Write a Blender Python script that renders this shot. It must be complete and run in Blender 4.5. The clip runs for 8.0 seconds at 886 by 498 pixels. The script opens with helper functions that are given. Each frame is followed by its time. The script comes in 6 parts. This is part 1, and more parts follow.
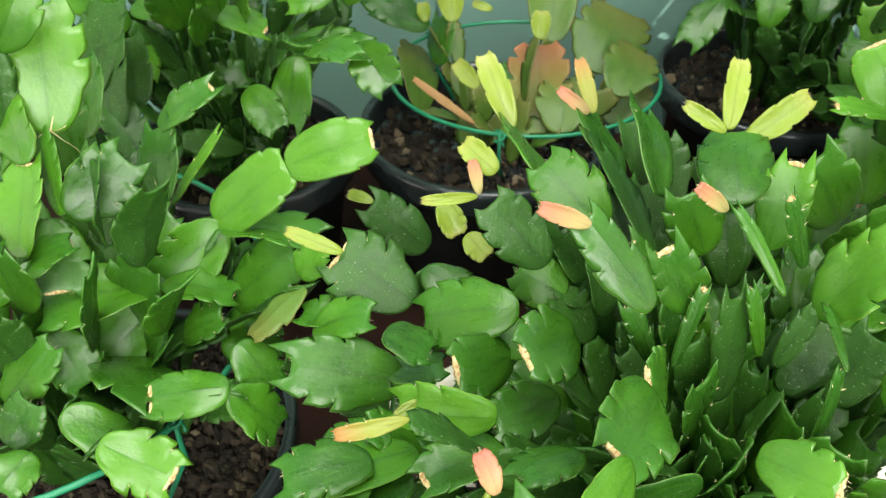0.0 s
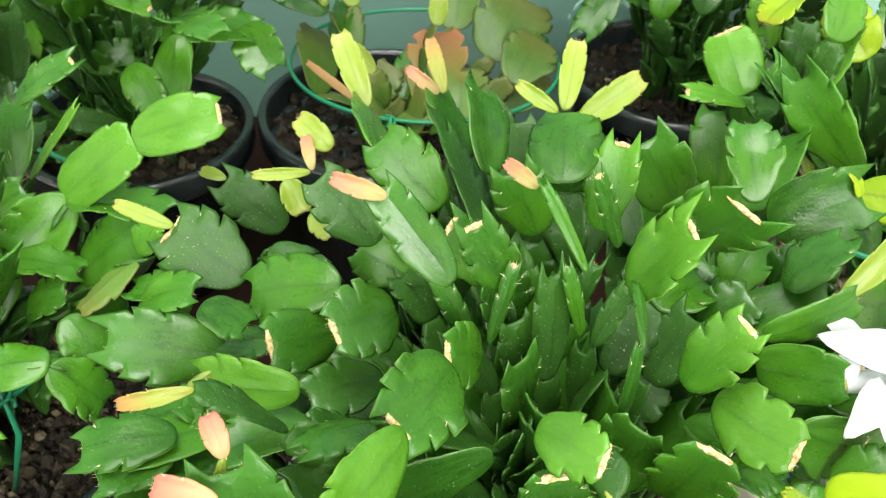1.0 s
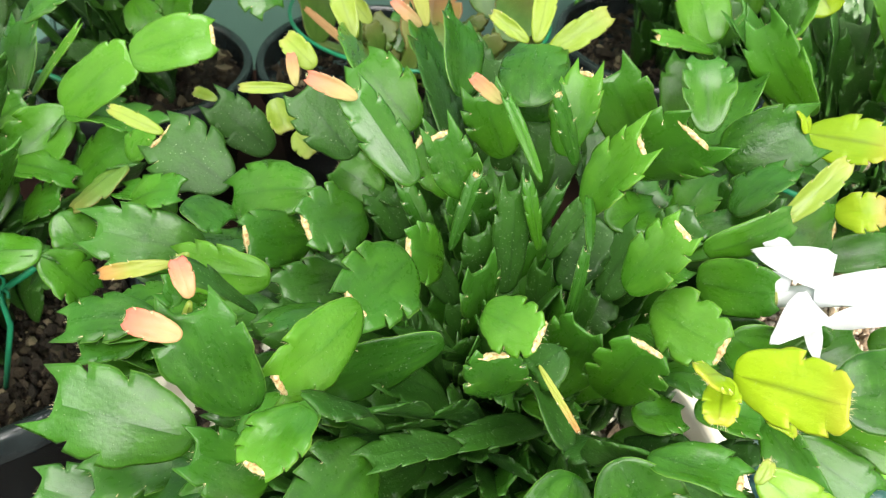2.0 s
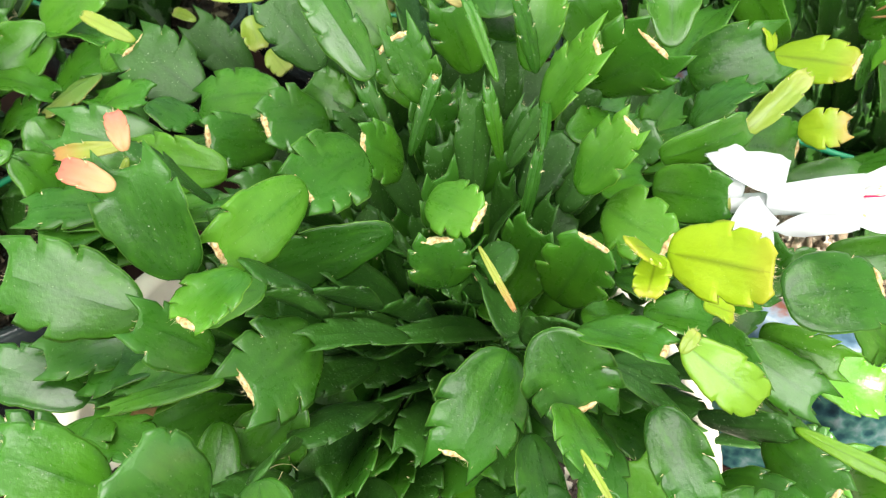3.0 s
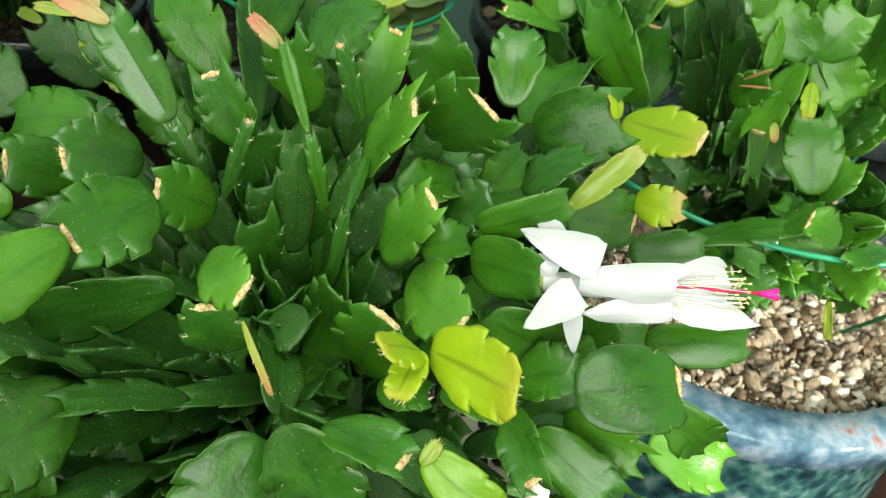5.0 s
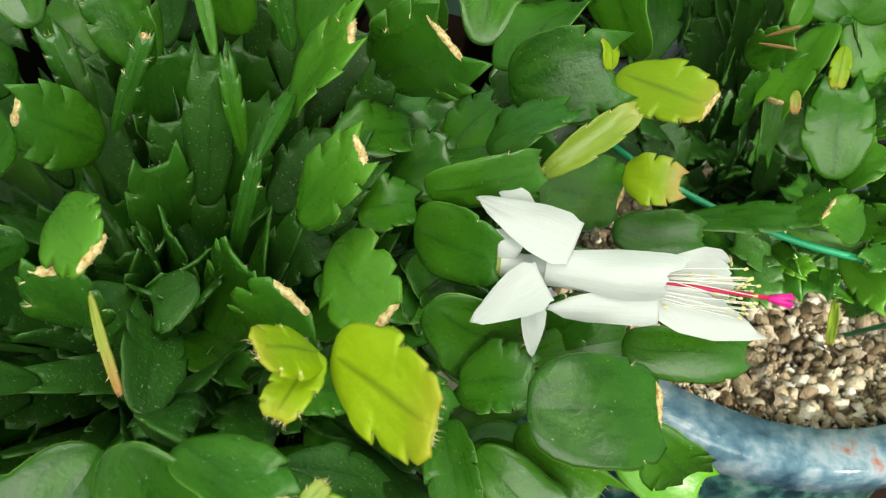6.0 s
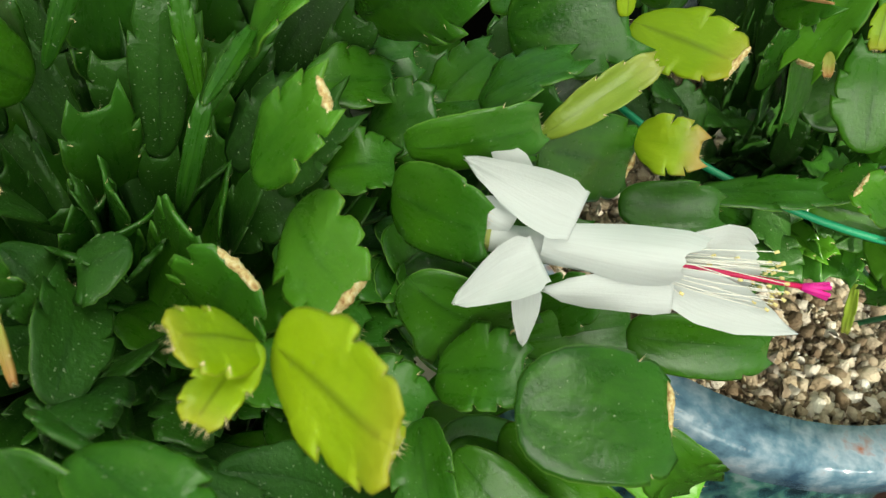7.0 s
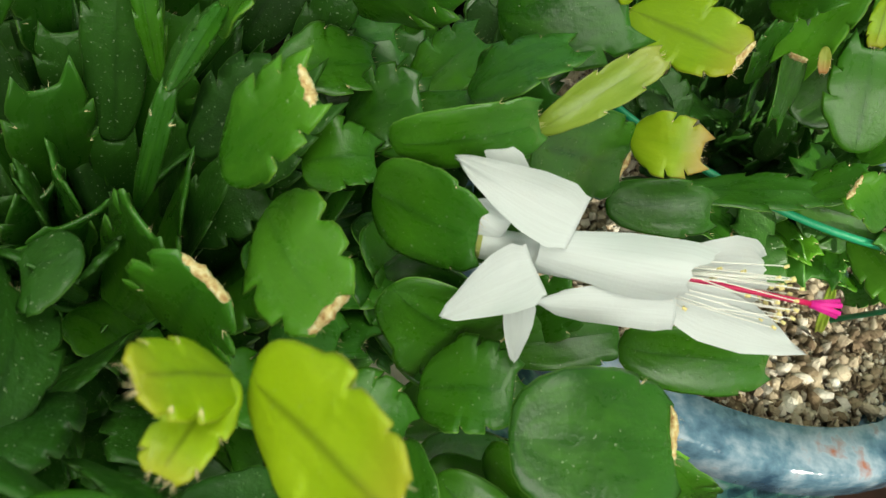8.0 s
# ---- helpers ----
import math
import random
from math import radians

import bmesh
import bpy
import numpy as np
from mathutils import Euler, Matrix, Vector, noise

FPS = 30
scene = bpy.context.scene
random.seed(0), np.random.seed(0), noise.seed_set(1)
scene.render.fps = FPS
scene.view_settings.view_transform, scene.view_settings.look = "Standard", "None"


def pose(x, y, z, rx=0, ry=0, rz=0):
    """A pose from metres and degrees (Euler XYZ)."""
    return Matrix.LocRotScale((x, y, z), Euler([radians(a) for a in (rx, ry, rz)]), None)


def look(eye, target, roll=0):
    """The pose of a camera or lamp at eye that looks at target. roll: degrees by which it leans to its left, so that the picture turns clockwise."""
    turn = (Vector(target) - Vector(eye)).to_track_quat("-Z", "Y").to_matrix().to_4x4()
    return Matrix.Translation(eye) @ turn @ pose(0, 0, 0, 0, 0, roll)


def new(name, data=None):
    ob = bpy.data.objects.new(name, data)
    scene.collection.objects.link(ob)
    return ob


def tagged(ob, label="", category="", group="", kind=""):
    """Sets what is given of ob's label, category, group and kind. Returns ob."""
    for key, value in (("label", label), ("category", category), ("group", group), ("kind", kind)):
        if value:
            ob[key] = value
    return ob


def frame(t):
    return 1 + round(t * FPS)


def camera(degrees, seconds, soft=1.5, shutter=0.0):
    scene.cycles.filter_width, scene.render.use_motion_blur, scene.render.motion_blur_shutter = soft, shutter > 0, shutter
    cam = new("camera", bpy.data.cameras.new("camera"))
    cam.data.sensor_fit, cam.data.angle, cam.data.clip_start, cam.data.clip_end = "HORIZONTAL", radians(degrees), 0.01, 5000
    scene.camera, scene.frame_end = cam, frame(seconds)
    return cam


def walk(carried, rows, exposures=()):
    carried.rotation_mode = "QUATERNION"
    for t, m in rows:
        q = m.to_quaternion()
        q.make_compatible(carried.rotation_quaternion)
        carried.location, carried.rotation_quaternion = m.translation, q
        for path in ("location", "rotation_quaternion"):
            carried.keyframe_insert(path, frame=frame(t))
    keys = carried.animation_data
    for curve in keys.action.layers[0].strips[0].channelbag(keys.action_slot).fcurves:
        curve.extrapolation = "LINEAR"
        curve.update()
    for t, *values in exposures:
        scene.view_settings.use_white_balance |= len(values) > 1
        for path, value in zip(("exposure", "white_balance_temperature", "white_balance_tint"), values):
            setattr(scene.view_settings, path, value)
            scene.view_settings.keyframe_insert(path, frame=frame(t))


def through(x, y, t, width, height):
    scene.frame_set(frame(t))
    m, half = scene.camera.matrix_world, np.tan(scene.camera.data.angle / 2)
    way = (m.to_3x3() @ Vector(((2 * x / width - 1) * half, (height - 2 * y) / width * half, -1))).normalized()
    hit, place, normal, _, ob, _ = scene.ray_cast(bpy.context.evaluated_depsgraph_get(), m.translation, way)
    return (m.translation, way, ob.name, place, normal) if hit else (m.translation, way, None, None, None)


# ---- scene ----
cam = camera(52.7, 8.0, 1.2)
cam.data.dof.use_dof, cam.data.dof.focus_distance, cam.data.dof.aperture_fstop = True, 0.25, 38.0
PATH = [
    (0, (0.007, 0.016, 0.45), (-0.014, 1.561, -0.819), 0.1),
    (0.5, (0.038, 0.02, 0.448), (0.065, 1.569, -0.817), 1.2),
    (1, (0.057, 0.013, 0.444), (0.104, 1.556, -0.829), 2.6),
    (1.5, (0.065, -0.006, 0.438), (0.11, 1.528, -0.844), 4.6),
    (1.7, (0.068, -0.012, 0.438), (0.119, 1.514, -0.854), 5.1),
    (2.8, (0.083, -0.039, 0.425), (0.092, 1.482, -0.873), 5.8),
    (3, (0.094, -0.042, 0.417), (0.098, 1.473, -0.889), 5.8),
    (3.5, (0.119, -0.045, 0.408), (0.114, 1.465, -0.902), 6.2),
    (4, (0.129, -0.016, 0.422), (0.143, 1.484, -0.901), 7.3),
    (4.5, (0.129, -0.017, 0.437), (0.21, 1.482, -0.885), 10.8),
    (5, (0.141, -0.01, 0.432), (0.235, 1.487, -0.891), 12.7),
    (5.2, (0.147, -0.001, 0.43), (0.232, 1.491, -0.899), 13.1),
    (6.3, (0.157, 0.046, 0.393), (0.317, 1.465, -1.008), 19.6),
    (6.5, (0.154, 0.051, 0.394), (0.319, 1.463, -1.014), 20.1),
    (7, (0.162, 0.06, 0.377), (0.328, 1.446, -1.054), 20.8),
    (7.5, (0.164, 0.071, 0.37), (0.364, 1.448, -1.067), 22.3),
    (8, (0.155, 0.075, 0.368), (0.44, 1.431, -1.074), 25.7),
]
walk(cam, [(t, look(eye, target, roll)) for t, eye, target, roll in PATH],
     [(0, 1.1, 6500, 17), (1.0, 1.28, 6500, 17), (1.7, 1.25, 6500, 17), (2.8, 1.2, 6400, 17), (3.5, 0.85, 6400, 17), (4.0, 0.52, 6500, 12), (4.5, 0.62, 6500, 10), (5.2, 0.65, 6600, 7), (6.3, 0.28, 6800, 4), (8, 0.15, 6800, 4)])


# world, sun and large lights
world = bpy.data.worlds.new("sky")
scene.world = world
world.use_nodes = True
wn = world.node_tree.nodes
sky = wn.new("ShaderNodeTexSky")
sky.sky_type, sky.sun_disc = "NISHITA", False
SUN_EL, SUN_AZ = 30.0, 125.0   # azimuth clockwise from +y
sky.sun_elevation, sky.sun_rotation = radians(SUN_EL), radians(SUN_AZ)
world.node_tree.links.new(sky.outputs[0], wn["Background"].inputs[0])
wn["Background"].inputs[1].default_value = 0.07

sun_data = bpy.data.lights.new("sun", "SUN")
sun_data.energy, sun_data.angle, sun_data.color = 5.0, radians(0.6), (1.0, 0.95, 0.86)
sun = new("sun", sun_data)
sun_dir = Vector((math.sin(radians(SUN_AZ)) * math.cos(radians(SUN_EL)), math.cos(radians(SUN_AZ)) * math.cos(radians(SUN_EL)), math.sin(radians(SUN_EL))))
sun.matrix_world = look(sun_dir * 5, (0, 0, 0))

def sky_fill(name, size, energy, eye, target):
    """An added area lamp that stands in for sky light from an unseen opening."""
    lamp = bpy.data.lights.new(name, "AREA")
    lamp.shape, lamp.size, lamp.size_y, lamp.energy, lamp.color = "RECTANGLE", size[0], size[1], energy, (1.0, 1.0, 0.89)
    new(name, lamp).matrix_world = look(eye, target)


# Fill lamps in made-up openings: one brightens the front, one the upward faces.
sky_fill("front_fill_lamp", (1.4, 0.95), 20.0, (0.1, -1.17, 0.95), (0.1, 0.3, 0.2))
sky_fill("overhead_fill_lamp", (1.5, 1.0), 24.0, (0.0, 0.05, 2.17), (0.05, 0.2, 0.0))


# materials
def mat(name, colour, rough=0.5, metal=0.0, spec=0.42):
    m = bpy.data.materials.new(name)
    m.use_nodes = True
    b = m.node_tree.nodes["Principled BSDF"]
    b.inputs["Base Color"].default_value = (*colour, 1)
    b.inputs["Roughness"].default_value = rough
    b.inputs["Metallic"].default_value = metal
    b.inputs["Specular IOR Level"].default_value = spec
    return m


def node(m, kind, **inputs):
    n = m.node_tree.nodes.new(kind)
    for k, v in inputs.items():
        n.inputs[k.replace("_", " ")].default_value = v
    return n


def link(m, a, b):
    m.node_tree.links.new(a, b)


def ramp(m, fac, stops):
    r = m.node_tree.nodes.new("ShaderNodeValToRGB")
    while len(r.color_ramp.elements) < len(stops):
        r.color_ramp.elements.new(0.5)
    for e, (p, c) in zip(r.color_ramp.elements, stops):
        e.position, e.color = p, (*c, 1)
    link(m, fac, r.inputs[0])
    return r.outputs[0]


def mix(m, fac, a, b, blend="MIX"):
    n = m.node_tree.nodes.new("ShaderNodeMix")
    n.data_type, n.blend_type = "RGBA", blend
    for s, v in ((n.inputs[0], fac), (n.inputs[6], a), (n.inputs[7], b)):
        if isinstance(v, (int, float)):
            s.default_value = v
        elif isinstance(v, tuple):
            s.default_value = (*v, 1)
        else:
            link(m, v, s)
    return n.outputs[2]


def maths(m, op, a, b=0.0, c=0.0):
    n = m.node_tree.nodes.new("ShaderNodeMath")
    n.operation = op
    for s, v in zip(n.inputs, (a, b, c)):
        if isinstance(v, (int, float)):
            s.default_value = v
        else:
            link(m, v, s)
    return n.outputs[0]


def noisy(m, scale, detail=3.0, vec=None, rough=0.55):
    n = node(m, "ShaderNodeTexNoise", Scale=scale, Detail=detail, Roughness=rough)
    link(m, vec if vec is not None else node(m, "ShaderNodeTexCoord").outputs["Object"], n.inputs["Vector"])
    return n.outputs[0]


def bump(m, height, strength, dist):
    b = node(m, "ShaderNodeBump", Strength=strength, Distance=dist)
    link(m, height, b.inputs["Height"])
    link(m, b.outputs[0], m.node_tree.nodes["Principled BSDF"].inputs["Normal"])


def skin(name, dark, light, edge, tip, rough=0.3, through=0.16, specks=0.42, blush=0.45, relief=0.22, rib_tone=None):
    """Waxy flesh of a stem segment: mottled, pale at the margin, tinted at the tip, freckled."""
    m = mat(name, dark, rough)
    b, t = m.node_tree.nodes["Principled BSDF"], m.node_tree
    uv = node(m, "ShaderNodeUVMap").outputs[0]
    sep = t.nodes.new("ShaderNodeSeparateXYZ")
    link(m, uv, sep.inputs[0])
    across = maths(m, "ABSOLUTE", maths(m, "SUBTRACT", sep.outputs[0], 0.5))
    rnd = t.nodes.new("ShaderNodeObjectInfo").outputs["Random"] if name != "old_and_shaded_skin" else t.nodes.new("ShaderNodeNewGeometry").outputs["Random Per Island"]
    n1 = noisy(m, 90, 4)
    n2 = noisy(m, 700, 3)
    n3 = noisy(m, 260, 5, None, 0.65)
    f = maths(m, "ADD", maths(m, "MULTIPLY", n1, 1.0), maths(m, "MULTIPLY", rnd, 0.95))
    f = maths(m, "ADD", f, maths(m, "MULTIPLY", n3, 0.7))
    f = maths(m, "SUBTRACT", f, 0.95)
    c = mix(m, f, dark, light)
    stretch = node(m, "ShaderNodeVectorMath")
    stretch.operation = "MULTIPLY"
    link(m, uv, stretch.inputs[0])
    stretch.inputs[1].default_value = (3.2, 1.3, 0.0)
    shift = node(m, "ShaderNodeVectorMath")
    link(m, stretch.outputs[0], shift.inputs[0])
    link(m, maths(m, "MULTIPLY", rnd, 40.0), shift.inputs[1])
    blot = noisy(m, 2.2, 5, shift.outputs[0], 0.6)
    c = mix(m, maths(m, "MULTIPLY_ADD", blot, 3.0, -1.45), c, mix(m, 0.62, c, light))
    c = mix(m, maths(m, "MULTIPLY_ADD", blot, -3.4, 1.45), c, mix(m, 0.75, c, dark))
    rib = t.nodes.new("ShaderNodeClamp")
    link(m, maths(m, "SUBTRACT", 1.0, maths(m, "MULTIPLY", across, 14.0)), rib.inputs[0])
    c = mix(m, maths(m, "MULTIPLY", rib.outputs[0], 0.55), c, rib_tone or dark)
    rim = maths(m, "MULTIPLY", maths(m, "SUBTRACT", across, 0.484), 60.0)
    cl = t.nodes.new("ShaderNodeClamp")
    link(m, rim, cl.inputs[0])
    c = mix(m, maths(m, "MULTIPLY", cl.outputs[0], 0.9), c, edge)
    tipf = t.nodes.new("ShaderNodeClamp")
    link(m, maths(m, "MULTIPLY", maths(m, "SUBTRACT", sep.outputs[1], blush), 1.0 / (1.02 - blush)), tipf.inputs[0])
    c = mix(m, maths(m, "MULTIPLY", tipf.outputs[0], 0.8), c, tip)
    old = name == "old_and_shaded_skin"
    sp = maths(m, "MULTIPLY", maths(m, "SUBTRACT", noisy(m, 1200, 2, None, 0.4), 0.676 if old else 0.7), 15.0)
    spc = t.nodes.new("ShaderNodeClamp")
    link(m, sp, spc.inputs[0])
    sp = maths(m, "MULTIPLY", spc.outputs[0], specks)
    c = mix(m, sp, c, (0.46, 0.56, 0.36))
    link(m, c, b.inputs["Base Color"])
    link(m, maths(m, "ADD", maths(m, "MULTIPLY_ADD", n2, 0.16, maths(m, "MULTIPLY", blot, 0.4)), rough - 0.27), b.inputs["Roughness"])
    bump(m, maths(m, "ADD", maths(m, "ADD", n1, maths(m, "MULTIPLY", n3, 0.5)), maths(m, "ADD", maths(m, "MULTIPLY", n2, 0.2), maths(m, "MULTIPLY", sp, 1.2))), relief * 1.5, 0.0013)
    if rough < 0.4:
        link(m, maths(m, "MULTIPLY", maths(m, "POWER", maths(m, "FRACT", maths(m, "MULTIPLY", rnd, 7.3)), 2.0), 0.5), b.inputs["Coat Weight"])
    b.inputs["Coat Roughness"].default_value = 0.24
    tr = t.nodes.new("ShaderNodeBsdfTranslucent")
    link(m, mix(m, 0.5, c, light), tr.inputs[0])
    ms = t.nodes.new("ShaderNodeMixShader")
    ms.inputs[0].default_value = through
    link(m, b.outputs[0], ms.inputs[1])
    link(m, tr.outputs[0], ms.inputs[2])
    link(m, ms.outputs[0], t.nodes["Material Output"].inputs[0])
    return m


GREEN = skin("green_skin", (0.017, 0.080, 0.006), (0.060, 0.215, 0.009), (0.2, 0.42, 0.07), (0.04, 0.17, 0.014))
# Dark skin of older stems; also puts shade into the colour of some pads.
OLD_SHADED = skin("old_and_shaded_skin", (0.011, 0.048, 0.006), (0.036, 0.13, 0.012), (0.09, 0.22, 0.03), (0.028, 0.115, 0.008), 0.42, 0.06, 0.55, 0.45, 0.4)
BRIGHT = skin("fresh_green_skin", (0.04, 0.165, 0.009), (0.105, 0.31, 0.02), (0.27, 0.47, 0.06), (0.10, 0.31, 0.015), through=0.22)
YELLOW = skin("yellow_green_skin", (0.2, 0.31, 0.025), (0.31, 0.42, 0.05), (0.4, 0.42, 0.12), (0.38, 0.38, 0.08), 0.38, 0.25, 0.15, 0.7, 0.3, (0.16, 0.24, 0.02))
LIME = skin("lime_green_skin", (0.11, 0.27, 0.008), (0.2, 0.4, 0.016), (0.34, 0.48, 0.06), (0.2, 0.38, 0.02), 0.36, 0.25, 0.15, 0.6, 0.3, (0.06, 0.16, 0.006))
OLIVE = skin("golden_green_skin", (0.24, 0.39, 0.006), (0.39, 0.56, 0.014), (0.46, 0.46, 0.06), (0.42, 0.36, 0.03), 0.38, 0.28, 0.15, 0.7, 0.3, (0.08, 0.11, 0.008))
PINK = skin("pink_bud_skin", (0.44, 0.4, 0.14), (0.54, 0.4, 0.18), (0.58, 0.28, 0.18), (0.6, 0.11, 0.1), 0.4, 0.28, 0.1, 0.26)
CORAL = skin("coral_bud_skin", (0.58, 0.36, 0.16), (0.64, 0.28, 0.17), (0.64, 0.2, 0.15), (0.64, 0.085, 0.09), 0.4, 0.28, 0.1, 0.2)
PINKISH = skin("flushed_bud_skin", (0.3, 0.36, 0.05), (0.4, 0.38, 0.08), (0.46, 0.3, 0.11), (0.52, 0.15, 0.08), 0.4, 0.28, 0.1, 0.5)
RUSSET = skin("russet_skin", (0.045, 0.12, 0.014), (0.11, 0.21, 0.03), (0.34, 0.16, 0.07), (0.15, 0.14, 0.035), 0.4, 0.15, 0.3)
RED = skin("reddened_skin", (0.1, 0.16, 0.03), (0.2, 0.22, 0.05), (0.45, 0.13, 0.08), (0.4, 0.1, 0.06), 0.4, 0.15, 0.2)
BLUSH = skin("blushing_tip_skin", (0.24, 0.38, 0.01), (0.38, 0.52, 0.02), (0.5, 0.4, 0.12), (0.55, 0.28, 0.12), 0.38, 0.25, 0.1, 0.68)
BROWN = skin("withered_skin", (0.3, 0.17, 0.06), (0.42, 0.26, 0.1), (0.4, 0.25, 0.1), (0.4, 0.2, 0.08), 0.7, 0.1, 0.1)
STYLE = dict(w=OLD_SHADED, g=GREEN, m=BRIGHT, y=YELLOW, Y=OLIVE, p=PINK, q=PINKISH, r=RUSSET, R=RED, o=BROWN, z=BLUSH, l=LIME, c=CORAL)

CORK = mat("corky_scar", (0.6, 0.48, 0.27), 0.85)
link(CORK, ramp(CORK, noisy(CORK, 900, 4), [(0.3, (0.26, 0.11, 0.035)), (0.42, (0.5, 0.32, 0.13)), (0.54, (0.62, 0.5, 0.24)), (0.72, (0.76, 0.68, 0.44))]), CORK.node_tree.nodes["Principled BSDF"].inputs["Base Color"])
bump(CORK, noisy(CORK, 1100, 4), 0.6, 0.0005)
BRISTLE = mat("bristle", (0.72, 0.6, 0.34), 0.7)

PETAL = mat("white_petal", (0.84, 0.84, 0.83), 0.42)
puv = node(PETAL, "ShaderNodeUVMap").outputs[0]
pst = node(PETAL, "ShaderNodeVectorMath")
pst.operation = "MULTIPLY"
link(PETAL, puv, pst.inputs[0])
pst.inputs[1].default_value = (26.0, 1.6, 1.0)
streak = noisy(PETAL, 1.0, 4, pst.outputs[0], 0.6)
link(PETAL, ramp(PETAL, streak, [(0.3, (0.74, 0.76, 0.77)), (0.6, (0.83, 0.86, 0.87))]), PETAL.node_tree.nodes["Principled BSDF"].inputs["Base Color"])
bump(PETAL, maths(PETAL, "ADD", streak, maths(PETAL, "MULTIPLY", noisy(PETAL, 1500, 3), 0.6)), 0.35, 0.0005)
pt = PETAL.node_tree
ptr = pt.nodes.new("ShaderNodeBsdfTranslucent")
ptr.inputs[0].default_value = (0.74, 0.77, 0.77, 1)
pms = pt.nodes.new("ShaderNodeMixShader")
pms.inputs[0].default_value = 0.42
link(PETAL, pt.nodes["Principled BSDF"].outputs[0], pms.inputs[1])
link(PETAL, ptr.outputs[0], pms.inputs[2])
link(PETAL, pms.outputs[0], pt.nodes["Material Output"].inputs[0])
MAGENTA = mat("crimson_style", (0.62, 0.012, 0.1), 0.35)
STIGMA = mat("magenta_stigma", (0.72, 0.015, 0.3), 0.5)
FILAMENT = mat("white_filament", (0.85, 0.83, 0.78), 0.5)
ANTHER = mat("pale_yellow_anther", (0.8, 0.68, 0.3), 0.8)

BLACK = mat("black_plastic", (0.012, 0.017, 0.018), 0.17, 0.0, 0.55)
link(BLACK, ramp(BLACK, noisy(BLACK, 40, 4), [(0.3, (0.01, 0.015, 0.016)), (0.7, (0.03, 0.04, 0.04))]), BLACK.node_tree.nodes["Principled BSDF"].inputs["Base Color"])
bump(BLACK, noisy(BLACK, 300, 3), 0.2, 0.001)
CREAM = mat("cream_ceramic", (0.75, 0.7, 0.56), 0.3)
link(CREAM, ramp(CREAM, noisy(CREAM, 60, 4), [(0.3, (0.68, 0.62, 0.48)), (0.7, (0.8, 0.76, 0.63))]), CREAM.node_tree.nodes["Principled BSDF"].inputs["Base Color"])
WIRE = mat("green_wire_coating", (0.01, 0.22, 0.1), 0.4)
bump(WIRE, noisy(WIRE, 500, 2), 0.3, 0.0005)

GLAZE = mat("blue_green_glaze", (0.02, 0.08, 0.1), 0.12)
gv = node(GLAZE, "ShaderNodeTexVoronoi", Scale=150.0)
gco = node(GLAZE, "ShaderNodeTexCoord").outputs["Object"]
link(GLAZE, gco, gv.inputs["Vector"])
gf = maths(GLAZE, "ADD", maths(GLAZE, "MULTIPLY", noisy(GLAZE, 85, 5), 0.72), maths(GLAZE, "MULTIPLY", gv.outputs["Distance"], 0.28))
link(GLAZE, ramp(GLAZE, gf, [(0.34, (0.014, 0.05, 0.07)), (0.47, (0.035, 0.13, 0.15)), (0.57, (0.1, 0.3, 0.25)), (0.7, (0.36, 0.5, 0.52))]), GLAZE.node_tree.nodes["Principled BSDF"].inputs["Base Color"])
bump(GLAZE, gf, 0.3, 0.003)
GLAZERIM = mat("glazed_rim", (0.1, 0.17, 0.22), 0.07)
link(GLAZERIM, ramp(GLAZERIM, noisy(GLAZERIM, 55, 6), [(0.34, (0.02, 0.05, 0.085)), (0.48, (0.075, 0.14, 0.19)), (0.6, (0.2, 0.26, 0.31)), (0.7, (0.22, 0.09, 0.06))]), GLAZERIM.node_tree.nodes["Principled BSDF"].inputs["Base Color"])
bump(GLAZERIM, noisy(GLAZERIM, 120, 3), 0.3, 0.002)


def earth(name, stops):
    m = mat(name, (0.1, 0.07, 0.05), 0.95)
    isl = m.node_tree.nodes.new("ShaderNodeNewGeometry").outputs["Random Per Island"]
    c = ramp(m, isl, stops)
    c = mix(m, noisy(m, 900, 4), mix(m, 0.5 if name != "gritty_soil" else 0.2, c, (0.01, 0.007, 0.005)), c)
    if name == "gritty_soil":
        c = mix(m, maths(m, "MULTIPLY_ADD", noisy(m, 38, 4), 5.0, -2.4), c, mix(m, 0.75, c, (0.09, 0.06, 0.035)))
    link(m, c, m.node_tree.nodes["Principled BSDF"].inputs["Base Color"])
    bump(m, noisy(m, 800, 5), 0.9, 0.002)
    return m


def bed(name, a, b):
    m = mat(name, a, 0.95)
    link(m, ramp(m, noisy(m, 300, 5), [(0.35, a), (0.65, b)]), m.node_tree.nodes["Principled BSDF"].inputs["Base Color"])
    bump(m, noisy(m, 500, 5), 1.0, 0.003)
    return m


PEATBED, GRITBED = bed("peat_bed", (0.01, 0.007, 0.005), (0.04, 0.027, 0.017)), bed("grit_bed", (0.1, 0.07, 0.045), (0.25, 0.18, 0.12))
PEAT = earth("dark_peat", [(0.0, (0.012, 0.009, 0.004)), (0.5, (0.035, 0.026, 0.013)), (0.88, (0.08, 0.06, 0.032)), (1.0, (0.3, 0.24, 0.14))])
GRIT = earth("gritty_soil", [(0.0, (0.2, 0.14, 0.08)), (0.35, (0.42, 0.33, 0.21)), (0.7, (0.66, 0.57, 0.42)), (1.0, (0.86, 0.82, 0.72))])

